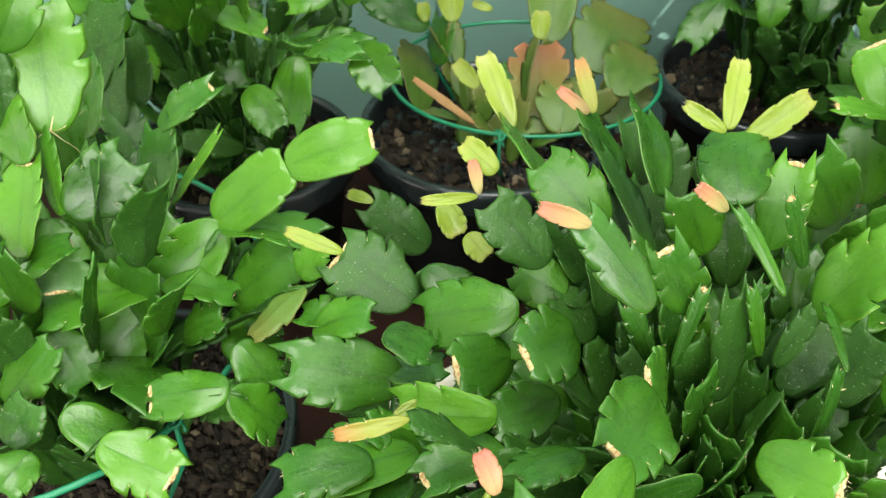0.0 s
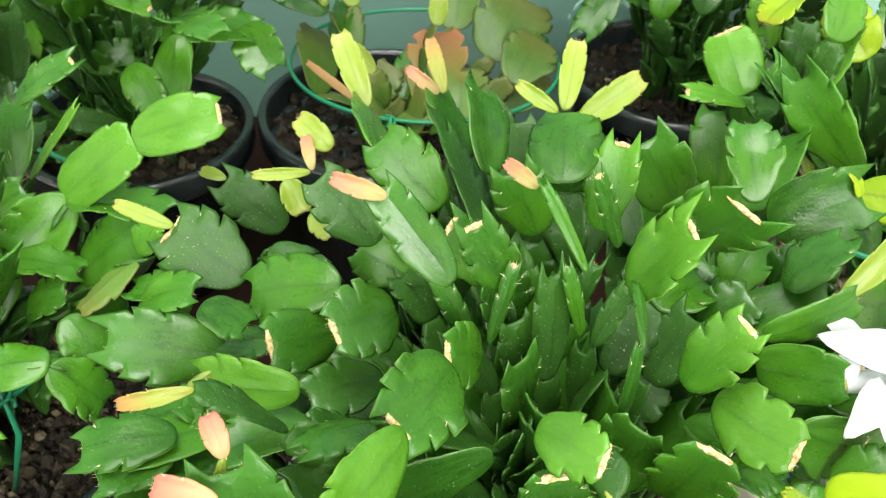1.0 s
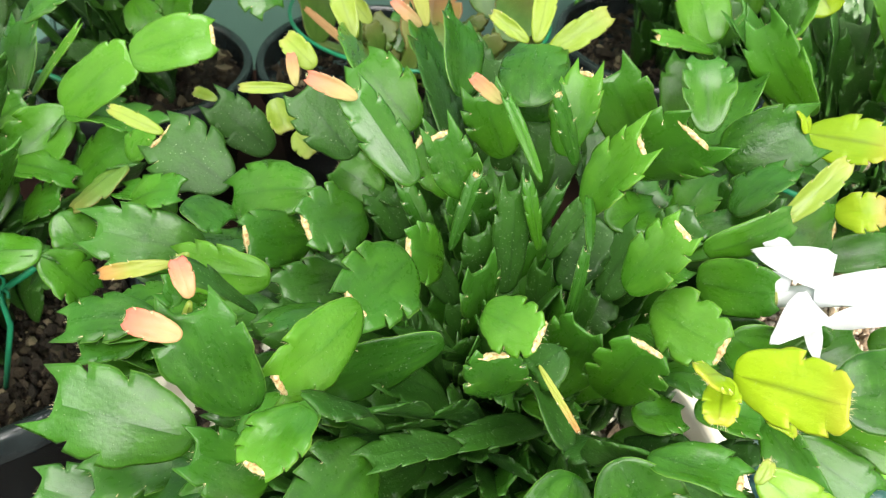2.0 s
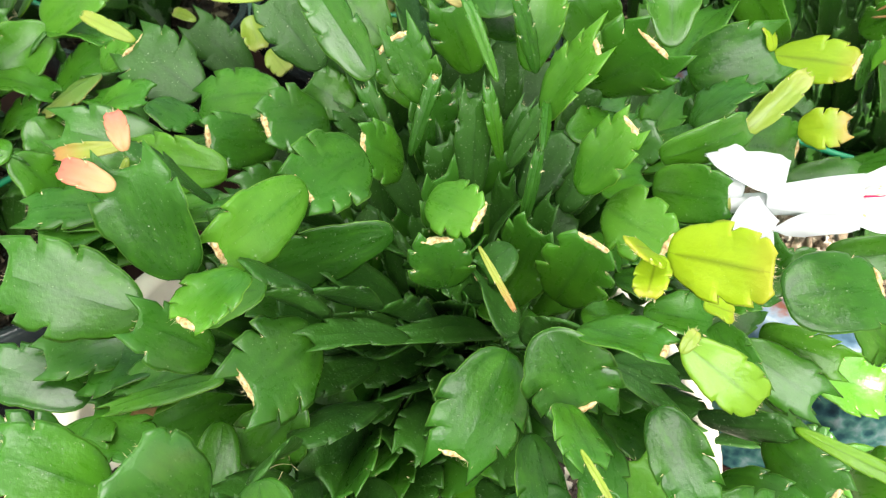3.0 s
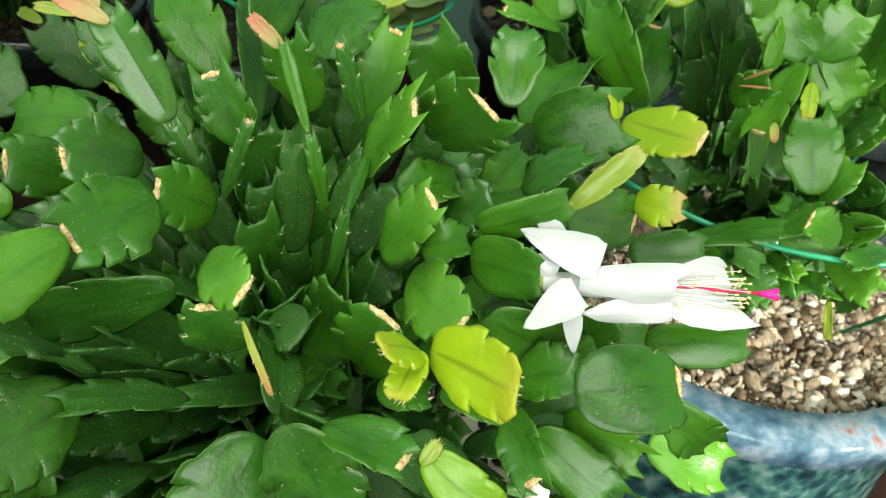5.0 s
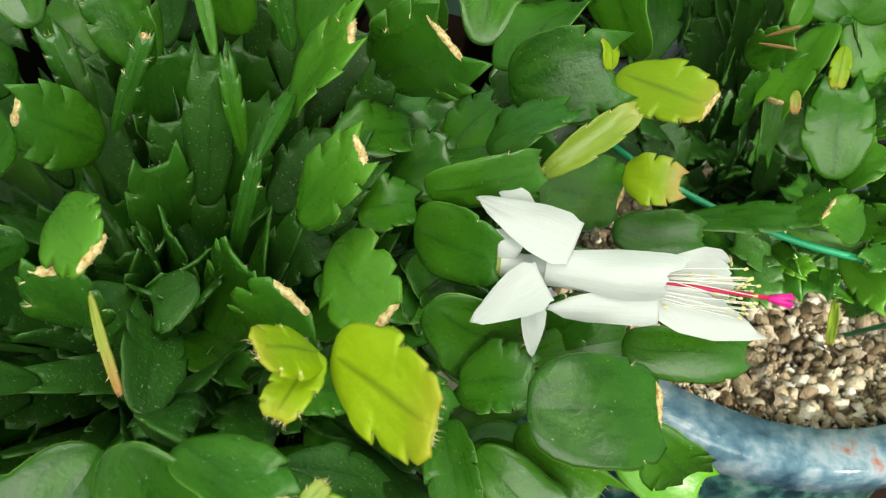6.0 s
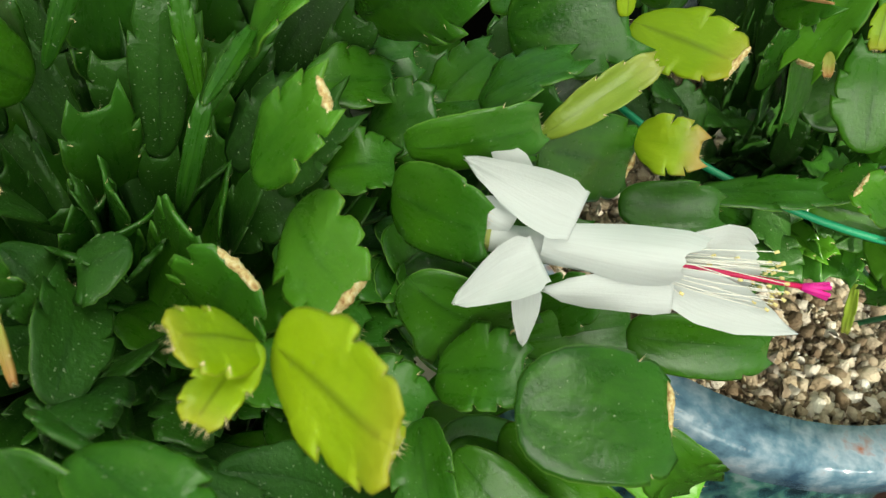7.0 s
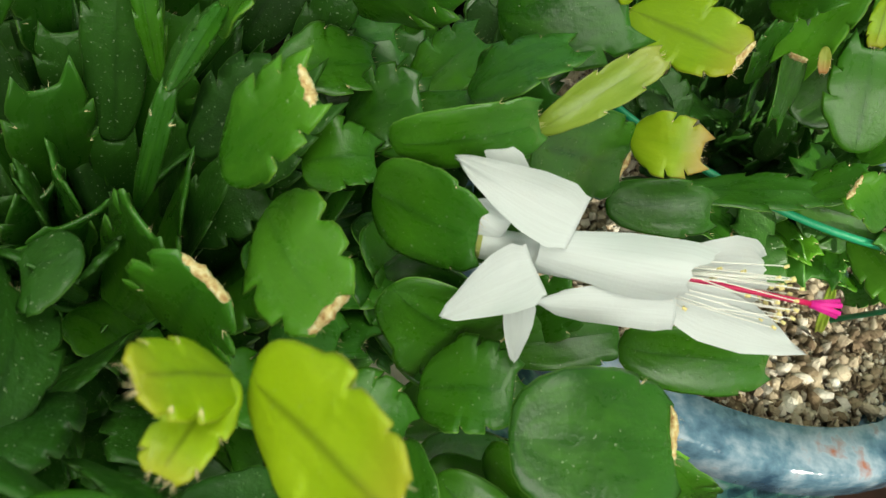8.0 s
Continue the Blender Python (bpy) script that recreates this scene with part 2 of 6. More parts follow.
WALL = mat("grey_green_wall", (0.22, 0.38, 0.34), 0.55)
link(WALL, ramp(WALL, noisy(WALL, 6, 5), [(0.3, (0.15, 0.31, 0.25)), (0.7, (0.2, 0.37, 0.31))]), WALL.node_tree.nodes["Principled BSDF"].inputs["Base Color"])
bump(WALL, noisy(WALL, 120, 4), 0.15, 0.002)
PLASTER = mat("white_plaster", (0.75, 0.74, 0.7), 0.85)
link(PLASTER, ramp(PLASTER, noisy(PLASTER, 8, 5), [(0.3, (0.7, 0.69, 0.65)), (0.7, (0.8, 0.79, 0.75))]), PLASTER.node_tree.nodes["Principled BSDF"].inputs["Base Color"])
bump(PLASTER, noisy(PLASTER, 90, 5), 0.3, 0.002)
SHELF = mat("dark_stained_wood", (0.02, 0.012, 0.01), 0.85, 0.0, 0.06)
link(SHELF, ramp(SHELF, noisy(SHELF, 14, 6), [(0.3, (0.008, 0.005, 0.004)), (0.6, (0.025, 0.012, 0.009))]), SHELF.node_tree.nodes["Principled BSDF"].inputs["Base Color"])
bump(SHELF, noisy(SHELF, 200, 3), 0.15, 0.001)
FLOORM = mat("grey_floor", (0.3, 0.29, 0.27), 0.6)
link(FLOORM, ramp(FLOORM, noisy(FLOORM, 9, 6), [(0.3, (0.22, 0.21, 0.2)), (0.7, (0.36, 0.35, 0.32))]), FLOORM.node_tree.nodes["Principled BSDF"].inputs["Base Color"])


# building blocks
def solid(name, verts, faces, material, smooth=True):
    me = bpy.data.meshes.new(name)
    me.from_pydata(verts, [], faces)
    me.materials.append(material)
    if smooth:
        me.polygons.foreach_set("use_smooth", [True] * len(me.polygons))
    me.update()
    return me


def child(name, me, parent, m=Matrix(), label=""):
    """A mesh as a part of a thing, with m its pose in the world."""
    ob = new(name, me)
    ob.parent = parent
    ob.matrix_parent_inverse = Matrix.Translation(-parent.location) if parent.type == "EMPTY" else Matrix()
    ob.matrix_basis = m
    return tagged(ob, label)


def box(name, lo, hi, material, bevel=0.0):
    bm = bmesh.new()
    bmesh.ops.create_cube(bm, size=1)
    for v in bm.verts:
        v.co = [(a + b) / 2 + c * (b - a) for a, b, c in zip(lo, hi, v.co)]
    if bevel:
        bmesh.ops.bevel(bm, geom=bm.edges[:], offset=bevel, segments=2, affect="EDGES")
    me = bpy.data.meshes.new(name)
    bm.to_mesh(me)
    me.materials.append(material)
    return new(name, me)


def lathe(name, profile, material, n=64, wobble=0.0):
    """A turned body from (radius, height) pairs."""
    verts, faces = [], []
    for r, z in profile:
        for i in range(n):
            a = 2 * math.pi * i / n
            k = 1 + wobble * math.sin(3 * a + z * 40)
            verts.append((r * k * math.cos(a), r * k * math.sin(a), z))
    for j in range(len(profile) - 1):
        for i in range(n):
            faces.append((j * n + i, j * n + (i + 1) % n, (j + 1) * n + (i + 1) % n, (j + 1) * n + i))
    faces.append(tuple(reversed(range(n))))
    return solid(name, verts, faces, material)


def tube(name, pts, radius, material, sides=8, closed=False, ends=None):
    """A round rod along points; ends gives the radius at start and end."""
    pts = [Vector(p) for p in pts]
    n, verts, faces = len(pts), [], []
    up = Vector((0.13, 0.21, 1)).normalized()
    for i, p in enumerate(pts):
        a, b = pts[(i - 1) % n if closed else max(i - 1, 0)], pts[(i + 1) % n if closed else min(i + 1, n - 1)]
        d = (b - a).normalized()
        s = d.cross(up)
        s = s.normalized() if s.length > 1e-4 else Vector((1, 0, 0))
        u = s.cross(d)
        r = radius if ends is None else ends[0] + (ends[1] - ends[0]) * i / (n - 1)
        for k in range(sides):
            w = 2 * math.pi * k / sides
            verts.append(p + s * (r * math.cos(w)) + u * (r * math.sin(w)))
    for i in range(n if closed else n - 1):
        j = (i + 1) % n
        for k in range(sides):
            faces.append((i * sides + k, i * sides + (k + 1) % sides, j * sides + (k + 1) % sides, j * sides + k))
    if not closed:
        faces += [tuple(reversed(range(sides))), tuple(range((n - 1) * sides, n * sides))]
    return solid(name, verts, faces, material)


GROUPS = dict(holiday_cactus="holiday cacti", plant_pot="black plastic pots", wire_hoop="wire hoops")


def plant(name, at, label, category="cactus"):
    ob = new(name)
    ob.location = at
    ob.empty_display_size = 0.02
    return tagged(ob, label, category, GROUPS.get(name, ""))


made = {}                      # segments by plant: base, tip
rng = random.Random(4)
notches = []                   # margin notches of the segment made last
tip_lift = [0.0]               # how far its tip rises


def half_outline(teeth, q0, amp, depth, hook, horn, full, blunt, waist, fine):
    """One margin from the joint to the middle of the tip, as (half width, height): round base, lobes that end in forward teeth, a horn, a hollow tip."""
    def env(u):
        if u < full:
            return 0.1 + 0.9 * math.sqrt(max(0.0, 1 - (1 - u / full) ** 2)) ** waist
        return blunt + (1 - blunt) * math.sqrt(max(0.0, 1 - ((u - full) / (1.0 - full)) ** 1.7))

    pts = [(env(q0 * f), q0 * f, env(q0 * f), q0 * f) for f in ((0.0, 0.04, 0.13, 0.3, 0.55, 0.82) if fine else (0.0, 0.1, 0.4))]
    cuts = []
    a, low = q0, env(q0)
    for k in range(teeth):
        b = a + (0.9 - a) / (teeth - k + 0.55) * rng.uniform(0.88, 1.12)
        d, h = b - a, amp * rng.uniform(0.7, 1.25)
        for f, g in (((0.12, 0.45), (0.32, 0.85), (0.58, 1.0), (0.82, 1.0)) if fine else ((0.3, 0.8), (0.75, 1.0))):
            u = a + f * d
            w = env(u) * (1 + g * h)
            pts.append((low + (w - low) * min(1.0, f * 2.6), u, env(u), u - 0.01 * f))
        pts.append((env(b) * (1 + h * 1.02), b + hook, env(b), b - 0.006))
        low = env(b) * (1 - depth * rng.uniform(0.75, 1.25))
        pts.append((low, b + 0.004, env(b + 0.006), b + 0.006))
        cuts.append(len(pts) - 1)
        a = b + 0.012
    d = 0.93 - a
    for f in ((0.2, 0.45, 0.75) if fine else (0.5,)):
        u = a + f * d
        w = env(u) * (1 + amp * 0.55)
        pts.append((low + (w - low) * min(1.0, f * 2.2), u, env(u), u))
    pts.append((blunt * (1.0 + 0.7 * horn), 0.94 + horn, blunt * 0.97, 0.935))
    for f, g in (((0.84, 0.35), (0.66, 0.08), (0.36, 0.0)) if fine else ((0.6, 0.1),)):
        pts.append((blunt * f, 0.94 + horn * g, blunt * f, 0.939))
    return pts, cuts


def pad_shape(L, W, style, bend, coarse=False, broad=False, toothed=False, lobed=False):
    """One flattened stem segment along +y, closed by rings from its margin in to the midrib."""
    young, bud = style in "ypqcoYzl", style in "ypqc"
    teeth = 2 if young or coarse else 1 if broad else rng.choice((1, 2, 2, 2))
    amp = 0.06 if bud else 0.14 if style == "z" else 0.1 if style == "Y" else 0.07 if young else rng.uniform(0.05, 0.12) if broad else rng.uniform(0.09, 0.2)
    depth = 0.1 if bud else 0.22 if style == "z" else 0.13 if style == "Y" else 0.06 if young else rng.uniform(0.03, 0.08) if broad else rng.uniform(0.07, 0.18)
    hook = 0.02 if bud else 0.06 if style == "z" else 0.035 if style == "Y" else 0.015 if young else rng.uniform(0.0, 0.02) if broad else rng.uniform(0.02, 0.085)
    full = rng.uniform(0.42, 0.56)
    if toothed or lobed:
        teeth, amp, depth = 2, rng.uniform(0.13, 0.19), rng.uniform(0.14, 0.22)
        hook = rng.uniform(0.05, 0.1) if toothed else 0.0
    blunt = rng.uniform(0.42, 0.58) if bud else rng.uniform(0.42, 0.52) if young else rng.uniform(0.46, 0.66)
    waist = rng.uniform(0.7, 0.85) if broad else rng.uniform(0.85, 1.15)
    reach = (0.04 if bud else 0.14 if style == "z" else 0.03 if young else rng.uniform(0.03, 0.07) if broad else rng.uniform(0.08, 0.2)) * (0.15 if coarse else 1)
    if style in "rR" or lobed:
        hook, reach = 0.0, 0.04
    if toothed:
        reach = rng.uniform(0.15, 0.24)
    sides = []
    for s in range(2):
        q0 = rng.uniform(0.42, 0.58) if teeth == 1 else rng.uniform(0.2, 0.36)
        sides.append(half_outline(teeth, q0, amp, depth, hook, reach * rng.uniform(0.7, 1.25), full, blunt, waist, not coarse))
    H, K = L / 0.94, W / 2 / (1 + 0.25 * amp)
    cup = rng.uniform(-0.1, 0.28) if not bud else rng.uniform(0.3, 0.65)
    fold = rng.uniform(-0.06, 0.2) if not bud else 0.0
    twist, curl = rng.uniform(-0.3, 0.3), rng.uniform(-0.25, 0.2)
    p1, p2, p3 = (rng.uniform(0, 6.28) for _ in range(3))
    thick = 0.0009 if not young else 0.0007

    def height(x, y):
        u, v = y / H, x / (W / 2)
        bell = math.sin(math.pi * min(0.97, max(0.03, 0.06 + 0.86 * u))) ** 0.5
        z = bend * L * math.sin(math.pi * min(1.0, max(0.0, u))) + (cup * v * v + fold * (math.sqrt(v * v + 0.01) - 0.1)) * W / 2 * bell
        z += v * bell * W / 2 * twist * (u - 0.5) + curl * L * max(0.0, u - 0.55) ** 2
        z += W * (0.012 * math.sin(6 * u + p1 + 2.2 * v) + 0.035 * v * v * math.sin(7.5 * u + p2 + (2.0 if v < 0 else 0)) + 0.008 * math.sin(11 * u + p3) * math.cos(5 * v))
        return z

    loop = [(-x * K, y * H, -a * K, b * H, -1) for x, y, a, b in sides[0][0]] + [(0.0, 0.94 * H, 0.0, 0.94 * H, 0)] + [(x * K, y * H, a * K, b * H, 1) for x, y, a, b in reversed(sides[1][0])]
    notches.clear()
    tip_lift[0] = height(0.0, L)
    for sd, sg in ((0, -1), (1, 1)):
        for c in sides[sd][1]:
            x, y = sides[sd][0][c][:2]
            notches.append((sg * x * K, y * H, height(sg * x * K, y * H)))
    rings = (0.0, 0.07, 0.3, 0.62, 1.0) if not coarse else (0.0, 0.3, 1.0)
    n, verts, uvs, faces = len(loop), [], [], []
    top, low = [], []
    for k, f in enumerate(rings):
        it, ib = [], []
        for x, y, xm, ym, sg in loop:
            yc = 0.1 * H + (min(max(ym, 0.0), 0.94 * H) / (0.94 * H)) * 0.78 * H
            g = max(f, 0.3)
            px, py = xm * (1 - g), ym + (yc - ym) * g
            if f < 0.3:
                px, py = x + (px - x) * f / 0.3, y + (py - y) * f / 0.3
            z = height(px, py)
            th = thick * (0.0, 0.62, 0.85, 0.95, 1.35)[k] if not coarse else thick * (0.0, 0.8, 1.2)[k]
            uv = (0.5 + sg * 0.5 * (1 - f) if sg else 0.5, min(1.0, max(0.0, py / H)))
            it.append(len(verts))
            verts.append((px, py, z + th))
            uvs.append(uv)
            if k:
                ib.append(len(verts))
                verts.append((px, py, z - th * 0.8))
                uvs.append(uv)
        top.append(it)
        low.append(ib or it)
    for k in range(len(rings) - 1):
        for i in range(n):
            j = (i + 1) % n
            faces.append((top[k][i], top[k + 1][i], top[k + 1][j], top[k][j]))
            faces.append((low[k][i], low[k][j], low[k + 1][j], low[k + 1][i]))
    return verts, faces, uvs


def uv_solid(name, verts, faces, uvs, material):
    me = solid(name, verts, faces, material)
    layer = me.uv_layers.new(name="uv")
    vi = np.empty(len(me.loops), dtype=np.int32)
    me.loops.foreach_get("vertex_index", vi)
    layer.data.foreach_set("uv", np.array(uvs, dtype=np.float32)[vi].ravel())
    return me


bundles = {}                   # old inner stems by plant, joined at the end


def scar_mesh(w):
    """Corky cushion across a blunt tip: a crooked row of dry scales."""
    verts, faces, n, k = [], [], 18, 9
    lumps, p1, p2 = rng.uniform(2.2, 4.2), rng.uniform(0, 6.28), rng.uniform(0, 6.28)
    for i in range(n + 1):
        a = i / n
        r = (math.sin(math.pi * a) ** 0.45 + 0.02) * (0.78 + 0.3 * abs(math.sin(math.pi * lumps * a + p1))) * rng.uniform(0.86, 1.14)
        sway = 0.0004 * math.sin(5.5 * a + p2)
        for j in range(k):
            b = 2 * math.pi * j / k
            g = 1 + rng.uniform(-0.16, 0.16)
            verts.append(((a - 0.5) * w, sway + math.cos(b) * 0.00095 * r * g, sway + math.sin(b) * 0.00115 * r * g))
    for i in range(n):
        for j in range(k):
            faces.append((i * k + j, i * k + (j + 1) % k, (i + 1) * k + (j + 1) % k, (i + 1) * k + j))
    return solid("tip_scar", verts, faces, CORK)


def hairs_mesh(w, count, length, thin=0.00011, spots=(), below=0.0):
    """Stiff bristles along the tip and in the margin notches, one mesh."""
    verts, faces = [], []
    for p in spots:
        for i in range(rng.choice((1, 2, 3))):
            b = Vector(p) - Vector((p[0] * 0.05, below, 0))
            d = Vector((math.copysign(rng.uniform(0.3, 1.2), p[0]), rng.uniform(0.2, 1.2), rng.uniform(-0.6, 0.9))).normalized() * length * rng.uniform(0.45, 1.0)
            o = len(verts)
            s = d.orthogonal().normalized() * thin * 1.5
            q = s.cross(d).normalized() * thin * 1.3
            verts += [b + s, b - s * 0.5 + q, b - s * 0.5 - q, b + d]
            faces += [(o, o + 1, o + 3), (o + 1, o + 2, o + 3), (o + 2, o, o + 3)]
    for i in range(count):
        x = rng.uniform(-w / 2, w / 2)
        d = Vector((rng.uniform(-0.7, 0.7), 1, rng.uniform(-0.8, 0.8))).normalized() * length * rng.uniform(0.5, 1.1)
        o = len(verts)
        for j in range(3):
            a = 2 * math.pi * j / 3
            verts.append((x + thin * math.cos(a), -0.0005, thin * math.sin(a)))
        verts.append((x + d.x, d.y, d.z))
        faces += [(o, o + 1, o + 3), (o + 1, o + 2, o + 3), (o + 2, o, o + 3)]
    return solid("bristles", verts, faces, BRISTLE)


def root_mesh():
    """Thin pale aerial roots that fork from a joint."""
    verts, faces = [], []
    for i in range(4):
        p = Vector((0, 0, 0))
        d = Vector((rng.uniform(-1, 1), rng.uniform(-0.6, 0.6), rng.uniform(-0.2, 1))).normalized()
        pts = [p.copy()]
        for j in range(6):
            d = (d + Vector((rng.uniform(-0.5, 0.5), rng.uniform(-0.5, 0.5), rng.uniform(-0.5, 0.4)))).normalized()
            p = p + d * 0.0028
            pts.append(p.copy())
        o = len(verts)
        for j, q in enumerate(pts):
            r = 0.0004 * (1 - j / 8)
            for k in range(4):
                verts.append(q + Vector((r * math.cos(k * 1.571), 0, r * math.sin(k * 1.571))))
        for j in range(6):
            for k in range(4):
                faces.append((o + j * 4 + k, o + j * 4 + (k + 1) % 4, o + j * 4 + 4 + (k + 1) % 4, o + j * 4 + 4 + k))
    return solid("aerial_root", verts, faces, BRISTLE)


def seg(owner, base, tip, normal, width, style="g", scar=False, roots=False, bend=None, stalk=False, broad=False, toothed=False, lobed=False):
    """A stem segment of a plant from base to tip, its face turned to normal."""
    base, tip, normal = Vector(base), Vector(tip), Vector(normal).normalized()
    y = tip - base
    L = y.length
    y.normalize()
    x = y.cross(normal).normalized()
    z = x.cross(y)
    m = Matrix((x, y, z)).transposed().to_4x4()
    m.translation = base
    if bend is None:
        bend = rng.uniform(0.0, 0.07)
    made.setdefault(owner.name, []).append((base, tip, stalk, normal))
    verts, faces, uvs = pad_shape(L, width, style, bend, stalk, broad, toothed, lobed)
    if stalk and style == "w":
        v0, f0, u0 = bundles.setdefault(owner, ([], [], []))
        o = len(v0)
        v0 += [m @ Vector(q) for q in verts]
        f0 += [tuple(o + k for k in q) for q in faces]
        u0 += uvs
        return None
    note = dict(p="pink-tipped flower bud", c="coral-red flower bud", q="flushed yellow bud", y="pale yellow-green young bud", Y="golden-green young segment", l="lime-green young segment", z="golden segment with a red toothed tip", o="withered brown segment").get(style, "")
    ob = child("bud" if style in "ypqc" and L < 0.03 else "stem_segment", uv_solid("stem_segment", verts, faces, uvs, STYLE[style]), owner, m, note)
    end = Matrix.Translation((0, L, tip_lift[0]))
    if scar:
        child("tip_scar", scar_mesh(width * rng.uniform(0.5, 0.64)), ob, end, "tan corky scar")
        child("bristles", hairs_mesh(width * 0.5, 12, 0.0028, 0.00011, notches, L), ob, end)
    elif style in "gm" and not stalk:
        child("bristles", hairs_mesh(width * 0.4, 5, 0.0018, 0.00011, notches, L), ob, end)
    elif style in "ypqcYzl" and not stalk:
        child("bristles", hairs_mesh(width * 0.42, 14 if style in "Yz" else 9, 0.0021 if style in "Yz" else 0.0015, 0.00009, notches, L), ob, end, "pale bristle tuft")
    if roots:
        child("aerial_root", root_mesh(), ob, Matrix.Translation((0, 0.001, 0.001)), "thin tan aerial roots")
    return ob


def stalks(owner, root, spread, style="w", limit=200):
    """Carry every free segment down to the root by a chain of older segments."""
    segs = list(made[owner.name])
    root = Vector(root)
    count = 0
    for b, t, _, nrm in segs:
        if (t - b).length < 0.018 or count > limit:
            continue
        if any((b - t2).length < 0.013 for b2, t2, _, _ in segs if t2 is not t):
            continue
        if any((b - b2).length < 0.008 and b2 is not b for b2, t2, s2, _ in made[owner.name] if s2):
            continue
        r = root + Vector((rng.uniform(-1, 1), rng.uniform(-1, 1), 0)) * spread
        d = (t - b).normalized()
        dist = (b - r).length
        c1 = r + Vector((0, 0, 1)) * min(dist * 0.45, max(0.012, (b.z - r.z) * 0.55))
        c2 = b - (d * 0.45 + Vector((0, 0, 0.6))) * dist * 0.35
        c2.z = max(c2.z, r.z + 0.01)
        n = max(1, round(dist / 0.036))
        pts = []
        for i in range(n + 1):
            q = 1 - i / n
            pts.append(r * (1 - q) ** 3 + c1 * 3 * q * (1 - q) ** 2 + c2 * 3 * q * q * (1 - q) + b * q ** 3)
        for p, q in zip(pts, pts[1:]):
            e = (p - q).normalized()
            out = (q - root)
            out.z = 0.02
            f = Vector((rng.uniform(-1, 1), rng.uniform(-1, 1), rng.uniform(-0.2, 0.9))) + nrm * 0.9
            f = f - e * f.dot(e)
            seg(owner, q, p, f, rng.uniform(0.011, 0.018), style, stalk=True)
            count += 1


def grow(owner, root, n, height, lean, seed, styles="gggm", heading=None, drop=0.5, slim=1.0):
    """Arching chains of segments from a root."""
    g = random.Random(seed)
    for i in range(n):
        a = 2 * math.pi * (i + g.uniform(-0.3, 0.3)) / n if heading is None else g.uniform(*heading)
        out = Vector((math.cos(a), math.sin(a), 0))
        p = Vector(root) + out * g.uniform(0.0, 0.03)
        tilt = g.uniform(*lean)
        total = height * g.uniform(0.75, 1.1)
        k = max(2, round(total / 0.04))
        for j in range(k):
            t = radians(tilt * (0.35 + drop * 2.2 * j / k))
            d = (out * math.sin(t) + Vector((0, 0, math.cos(t)))).normalized()
            d = (d + Vector((g.uniform(-0.15, 0.15), g.uniform(-0.15, 0.15), 0))).normalized()
            q = p + d * total / k * g.uniform(0.9, 1.1)
            f = out.cross(d) * g.uniform(-1, 1) + d.cross(Vector((-out.y, out.x, 0))) * g.uniform(0.2, 1) + Vector((0, -0.4, 0.3))
            f = f - d * f.dot(d)
            seg(owner, p, q, f, slim * (g.uniform(0.015, 0.021) if j < k - 2 else g.uniform(0.02, 0.028)), g.choice(styles) if j > k - 3 else "w", stalk=j < k - 2)
            p = q


# the room
tagged(box("shelf", (-1.0, -0.30, -0.03), (1.05, 0.743, 0.0), SHELF, 0.004), "dark stained wooden shelf under the pots", "shelf", kind="structure")
tagged(box("wall_back", (-1.6, 0.76, -0.9), (1.6, 0.9, 2.2), WALL), "grey-green panelled wall behind the pots", "wall", kind="structure")
for i in range(12):
    x0 = -0.86 + i * 0.142
    b = box("panel_board", (x0, 0.748 - 0.004 * (i % 2), -0.03), (x0 + 0.1412, 0.76, 1.6), WALL, 0.0015)
    b.parent = bpy.data.objects["wall_back"]
tagged(box("floor", (-1.75, -1.5, -1.0), (1.75, 0.9, -0.9), FLOORM), "grey floor below the shelf", "floor", kind="structure")
tagged(box("wall_left", (-1.75, -1.35, -0.9), (-1.6, 0.9, 2.2), PLASTER), "white plaster side wall", "wall", kind="structure")


def holed(name, axis, at, span, z_all, hole, zs, label):
    """A wall with one opening, from four blocks joined in one mesh."""
    bm = bmesh.new()
    for lo, hi, z0, z1 in ((span[0], hole[0], *z_all), (hole[1], span[1], *z_all), (hole[0], hole[1], z_all[0], zs[0]), (hole[0], hole[1], zs[1], z_all[1])):
        r = bmesh.ops.create_cube(bm, size=1)["verts"]
        for v in r:
            c = v.co.copy()
            s = (lo + hi) / 2 + c.x * (hi - lo)
            d = (at[0] + at[1]) / 2 + c.y * (at[1] - at[0])
            v.co = (s, d, (z0 + z1) / 2 + c.z * (z1 - z0)) if axis == "x" else (d, s, (z0 + z1) / 2 + c.z * (z1 - z0))
    me = bpy.data.meshes.new(name)
    bm.to_mesh(me)
    me.materials.append(PLASTER)
    return tagged(new(name, me), label, "wall", kind="structure")


def unseen_ceiling():
    """Unseen ceiling round one opening, added to let overhead light down on the plants."""
    bm = bmesh.new()
    for x0, x1, y0, y1 in ((-1.75, -0.8, -1.5, 0.9), (0.8, 1.75, -1.5, 0.9), (-0.8, 0.8, -1.5, -0.5), (-0.8, 0.8, 0.6, 0.9)):
        for v in bmesh.ops.create_cube(bm, size=1)["verts"]:
            c = v.co.copy()
            v.co = ((x0 + x1) / 2 + c.x * (x1 - x0), (y0 + y1) / 2 + c.y * (y1 - y0), 2.25 + c.z * 0.1)
    me = bpy.data.meshes.new("ceiling")
    bm.to_mesh(me)
    me.materials.append(PLASTER)
    return tagged(new("ceiling", me), "unseen white ceiling with an opening added for overhead light", "ceiling", kind="structure")


